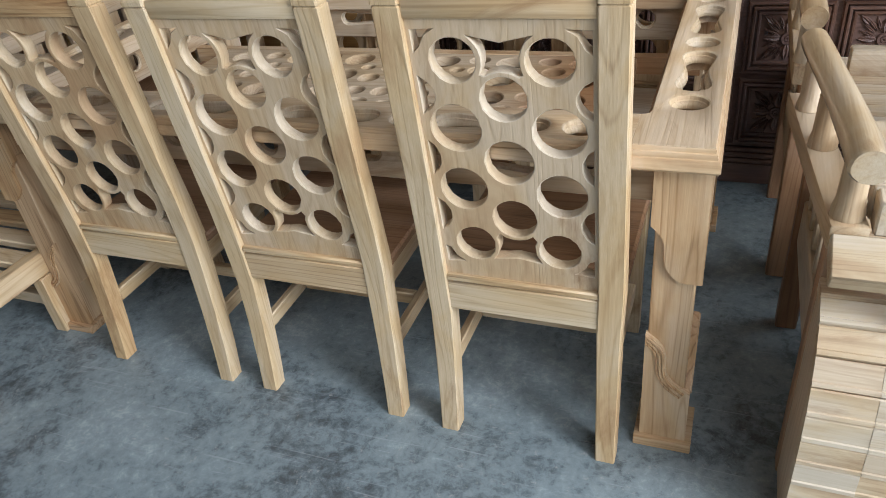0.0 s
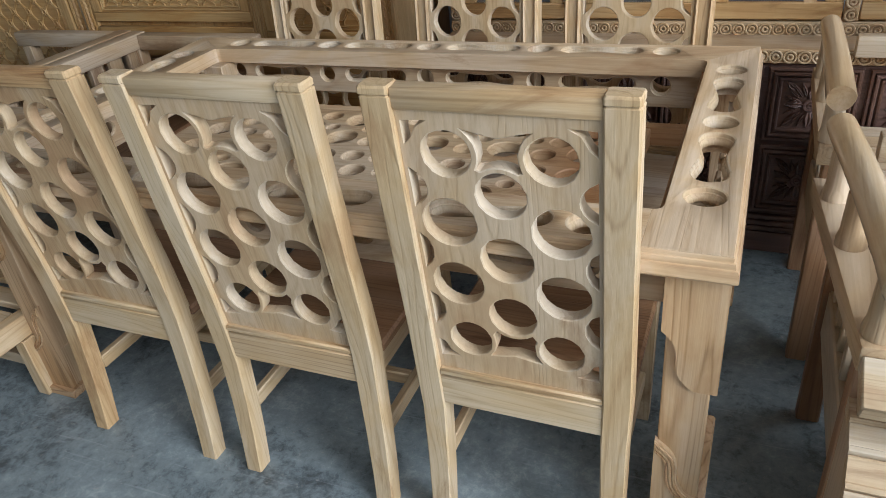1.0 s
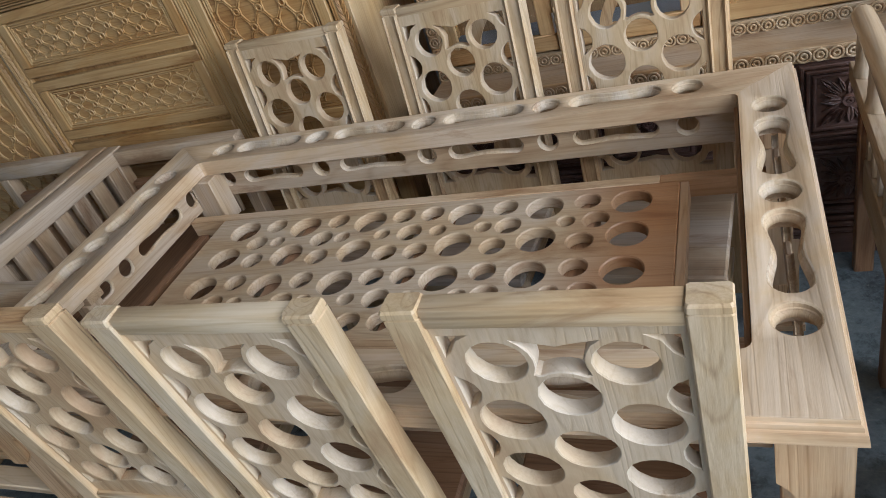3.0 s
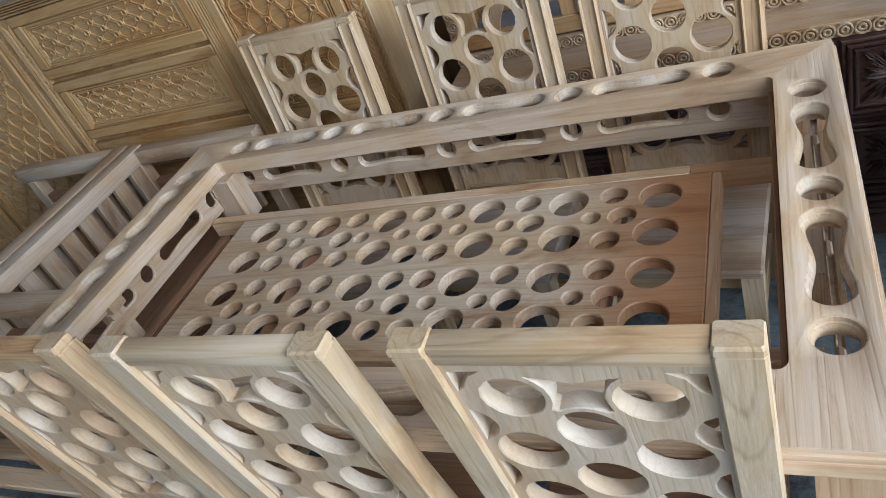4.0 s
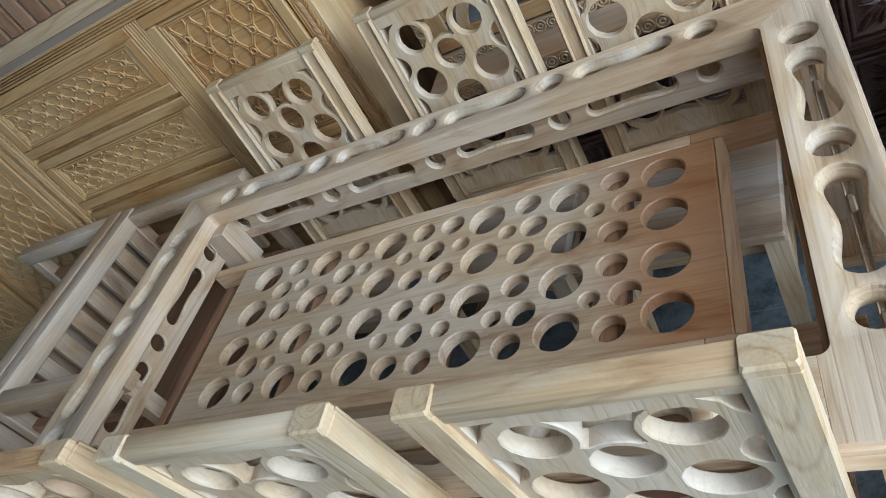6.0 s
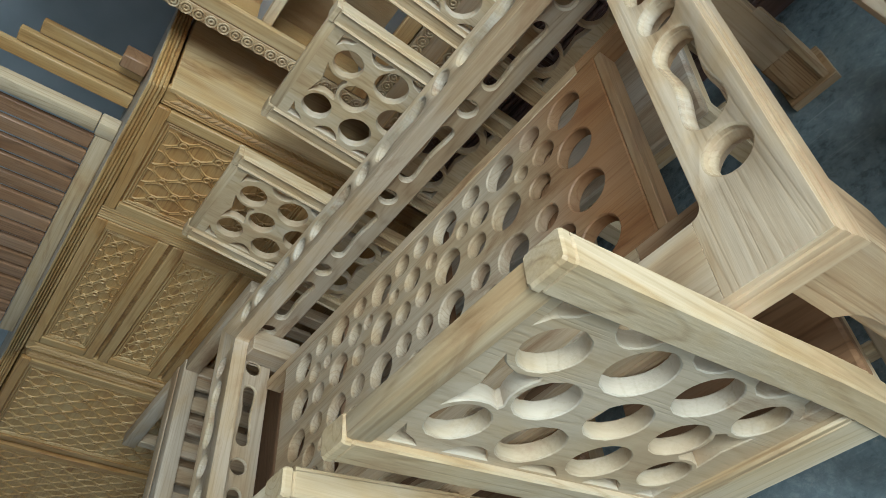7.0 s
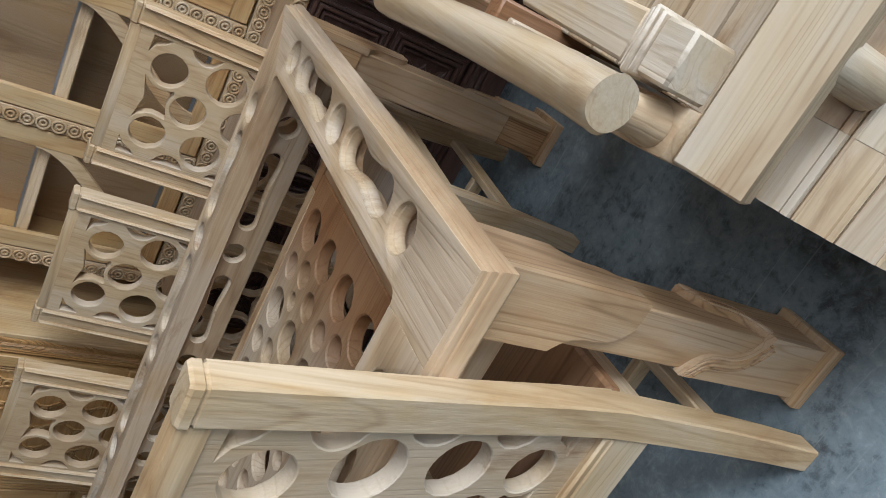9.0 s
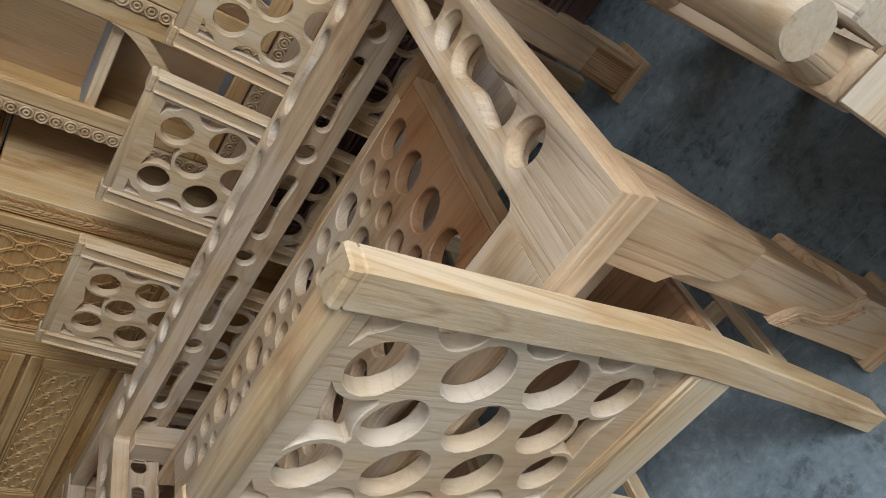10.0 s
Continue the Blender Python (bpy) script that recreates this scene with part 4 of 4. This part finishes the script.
def log_sofa(label, xl, y0, z_log, front_boards):
    """A sofa with log arms; its seat front is built of stacked boards that roll over at the top."""
    t = thing("log_sofa", label, "sofa", None, "log-armed sofas")
    x0, x1 = 0.165, 1.75
    y1 = y0 + (0.64 if front_boards else 0.605)
    sofa_side(t, xl, y0, y1 - (0.06 if front_boards else 0.02), z_log, z_log - 0.125, *((0.030, WHITE, -0.056) if front_boards else (0.024, WHITE)))
    sofa_side(t, x1 - 0.04, y0, y1 - 0.02, z_log, z_log - 0.125)
    for x in (0.216 if front_boards else 0.190, x1 - 0.04):
        for y in (y0 + 0.08, y1 - 0.062):
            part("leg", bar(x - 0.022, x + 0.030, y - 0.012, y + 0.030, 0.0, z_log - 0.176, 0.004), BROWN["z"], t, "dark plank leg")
        part("side_rail", bar(x - 0.010, x + 0.014, y0 + 0.115, y1 - 0.075, 0.28, 0.40, 0.004), WHITE["y"], t)
        for k in range(5):
            yy = y0 + 0.17 + 0.085 * k
            part("side_slat", bar(x - 0.006, x + 0.008, yy, yy + 0.022, 0.402, z_log - 0.178, 0.003), WHITE["z"], t)
    if front_boards:
        prof = [(0.035, 0.520), (-0.035, 0.514), (-0.078, 0.490), (-0.112, 0.450), (-0.135, 0.400), (-0.148, 0.345), (-0.155, 0.290), (-0.158, 0.235), (-0.158, 0.180), (-0.157, 0.125), (-0.155, 0.065), (-0.152, 0.005)]
        for (ya, za), (yb, zb) in zip(prof, prof[1:]):
            xs = [0.196, 0.30, 0.475, 0.66, 0.86, 1.05, 1.26, 1.44, x1 - 0.01]
            for k, (xa, xb) in enumerate(zip(xs, xs[1:])):
                j = 0.0015 * ((k * 7 + int(za * 100)) % 3)
                d = Vector((yb - ya, zb - za)).normalized()
                nrm = Vector((d.y, -d.x))
                if nrm.x > 0:
                    nrm = -nrm
                bm = bmesh.new()
                rows = []
                g = 0.0001
                for xx in (xa + g, xb - g):
                    o = j * 0.4
                    rows.append([(xx, ya + d.x * g + nrm.x * 0.006, za + d.y * g + nrm.y * 0.006), (xx, ya + d.x * 0.003 + nrm.x * (0.008 + o), za + d.y * 0.003 + nrm.y * (0.008 + o)),
                                 (xx, yb - d.x * 0.013 + nrm.x * (0.0075 + o), zb - d.y * 0.013 + nrm.y * (0.0075 + o)), (xx, yb - d.x * 0.011 + nrm.x * (0.0105 + o), zb - d.y * 0.011 + nrm.y * (0.0105 + o)),
                                 (xx, yb - d.x * 0.003 + nrm.x * (0.0105 + o), zb - d.y * 0.003 + nrm.y * (0.0105 + o)), (xx, yb - d.x * g + nrm.x * 0.0055, zb - d.y * g + nrm.y * 0.0055),
                                 (xx, yb - nrm.x * 0.02 - d.x * g, zb - nrm.y * 0.02 - d.y * g), (xx, ya - nrm.x * 0.02 + d.x * g, za - nrm.y * 0.02 + d.y * g)])
                loft(bm, rows)
                part("front_board", bm, WHITE["x"], t)
        part("side_board", plate(bmesh.new(), [(p[0] + 0.008, p[1] - 0.006) for p in prof[:-1]] + [(-0.144, 0.005), (0.043, 0.005)], [], -0.003, 0.003,
                                 Matrix.Translation((0.2005, 0, 0)) @ pose(0, 0, 0, 0, 0, 90) @ UPRIGHT, 0.002), GREY["z"], t)
    n = 7
    for k in range(n):
        ya = y0 + 0.094 + 0.0745 * k
        part("seat_slat", bar(0.24 if front_boards else 0.22, x1 - 0.08, ya, ya + 0.0735, 0.452, 0.476, 0.003), WHITE["x"], t)
    for z in (z_log - 0.06, z_log + 0.11):
        part("back_rail", bar(0.245, x1 - 0.08, y1 - 0.03, y1 + 0.012, z - 0.03, z + 0.03, 0.006, 2), WHITE["x"], t)
    for k in range(9):
        xx = 0.33 + 0.155 * k
        part("back_slat", bar(xx, xx + 0.06, y1 - 0.022, y1 + 0.004, z_log - 0.028, z_log + 0.078, 0.004), WHITE["z"], t)
    return t


S1 = log_sofa("pale teak sofa with peeled log arms and stacked-board front", 0.222, -0.056, 0.780, True)
log_sofa("pale teak sofa with peeled log arms before the hutch", 0.172, 0.678, 0.780, False)

# a thick plank, a moulded block and a stub lying on the first sofa
pl = new("loose_plank", finish(box(bmesh.new(), 0.192, 1.45, -0.043, 0.043, -0.034, 0.0, 0.003, 1, Matrix.Translation((0, -0.065, 0.6255)) @ Matrix.Rotation(radians(25), 4, "X")), "loose_plank", WHITE["x"]))
tagged(pl, "thick pale plank with rounded edges laid across the sofa arms", "plank")
st = new("support_stub", finish(lathe(bmesh.new(), (0.352, -0.072, 0), [(0.026, 0.503), (0.028, 0.506), (0.028, 0.590), (0.027, 0.5975)]), "support_stub", WHITE["z"]))
tagged(st, "short round stub holding the plank above the seat", "peg")
blk = thing("moulded_block", "short square teak leg with a moulded collar beside the log", "furniture leg")
part("shaft", bar(0.252, 0.316, -0.022, 0.030, 0.640, 0.704, 0.004), WHITE["y"], blk)
bm = bmesh.new()
for k, o in enumerate((0.003, 0.006, 0.002)):
    box(bm, 0.252 - o, 0.316 + o, 0.031 + 0.009 * k, 0.039 + 0.009 * k, 0.640, 0.704 + o, 0.003)
part("collar", bm, WHITE["y"], blk)
part("shaft", bar(0.254, 0.314, 0.059, 0.30, 0.642, 0.702, 0.004), WHITE["y"], blk)

# ---- slatted sofas on the far side of the table ----


def slatted_sofa(label, m, L_):
    """Local: back along y at x = 0, seat to +x, arms at both ends."""
    t = thing("slatted_sofa", label, "sofa", m, "slatted sofas")
    D_, H_ = 0.56, 0.75
    part("top_rail", bar(-0.045, 0.02, 0, L_, H_ - 0.06, H_, 0.005, 2), GREY["y"], t)
    part("back_rail", bar(-0.03, 0.01, 0.03, L_ - 0.03, 0.36, 0.42, 0.004), GREY["y"], t)
    k, y = 0, 0.07
    while y < L_ - 0.1:
        part("back_slat", bar(-0.022, 0.0, y, y + 0.062, 0.421, H_ - 0.061, 0.003), GREY["z"], t)
        y += 0.098
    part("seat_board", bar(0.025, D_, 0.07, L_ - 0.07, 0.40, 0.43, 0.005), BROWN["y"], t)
    for y in (0.0, L_ - 0.055):
        part("arm_rail", bar(0.021, D_ + 0.02, y, y + 0.055, H_ - 0.062, H_ - 0.004, 0.005, 2), GREY["x"], t)
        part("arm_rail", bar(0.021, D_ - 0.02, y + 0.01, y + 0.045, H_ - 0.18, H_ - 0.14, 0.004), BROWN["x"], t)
        part("leg", bar(D_ - 0.05, D_, y + 0.002, y + 0.053, 0, H_ - 0.063, 0.004), GREY["z"], t)
        part("leg", bar(-0.04, 0.012, y + 0.002, y + 0.053, 0, H_ - 0.061, 0.004), GREY["z"], t)
    for k in range(5):
        xx = 0.06 + 0.085 * k
        part("arm_slat", bar(xx, xx + 0.05, L_ - 0.04, L_ - 0.02, 0.431, H_ - 0.182, 0.003), GREY["z"], t)
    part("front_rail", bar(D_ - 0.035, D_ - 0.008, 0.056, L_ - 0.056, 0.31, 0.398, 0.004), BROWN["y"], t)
    return t


L2 = slatted_sofa("weathered teak sofa with slatted back and plank seat", pose(-2.300, 0.365, 0), 0.86)
slatted_sofa("weathered teak sofa with slatted back behind the first", pose(-2.405, 1.235, 0, 0, 0, 180), 1.75)


def low_bench():
    t = thing("slatted_bench", "low pale teak bench with a slatted seat", "bench", pose(-1.89, 0.0, 0))
    part("side_rail", bar(0.0, 0.042, -0.32, 0.075, 0.205, 0.275, 0.004), PALE["y"], t)
    part("leg", bar(0.0, 0.045, 0.0, 0.05, 0.0, 0.203, 0.003), PALE["z"], t)
    part("leg", bar(0.0, 0.045, -0.315, -0.27, 0.0, 0.203, 0.003), PALE["z"], t)
    part("leg", bar(-0.80, -0.755, 0.30, 0.345, 0.0, 0.243, 0.003), PALE["z"], t)
    part("leg", bar(-0.80, -0.755, -0.30, -0.255, 0.0, 0.243, 0.003), PALE["z"], t)
    part("stretcher", bar(-0.75, -0.002, 0.04, 0.075, 0.06, 0.10, 0.003), PALE["x"], t)
    for k in range(7):
        y = -0.315 + 0.098 * k
        part("seat_slat", bar(-0.82, -0.004, y, y + 0.066, 0.245, 0.270, 0.004), PALE["x"], t)
    return t


low_bench()
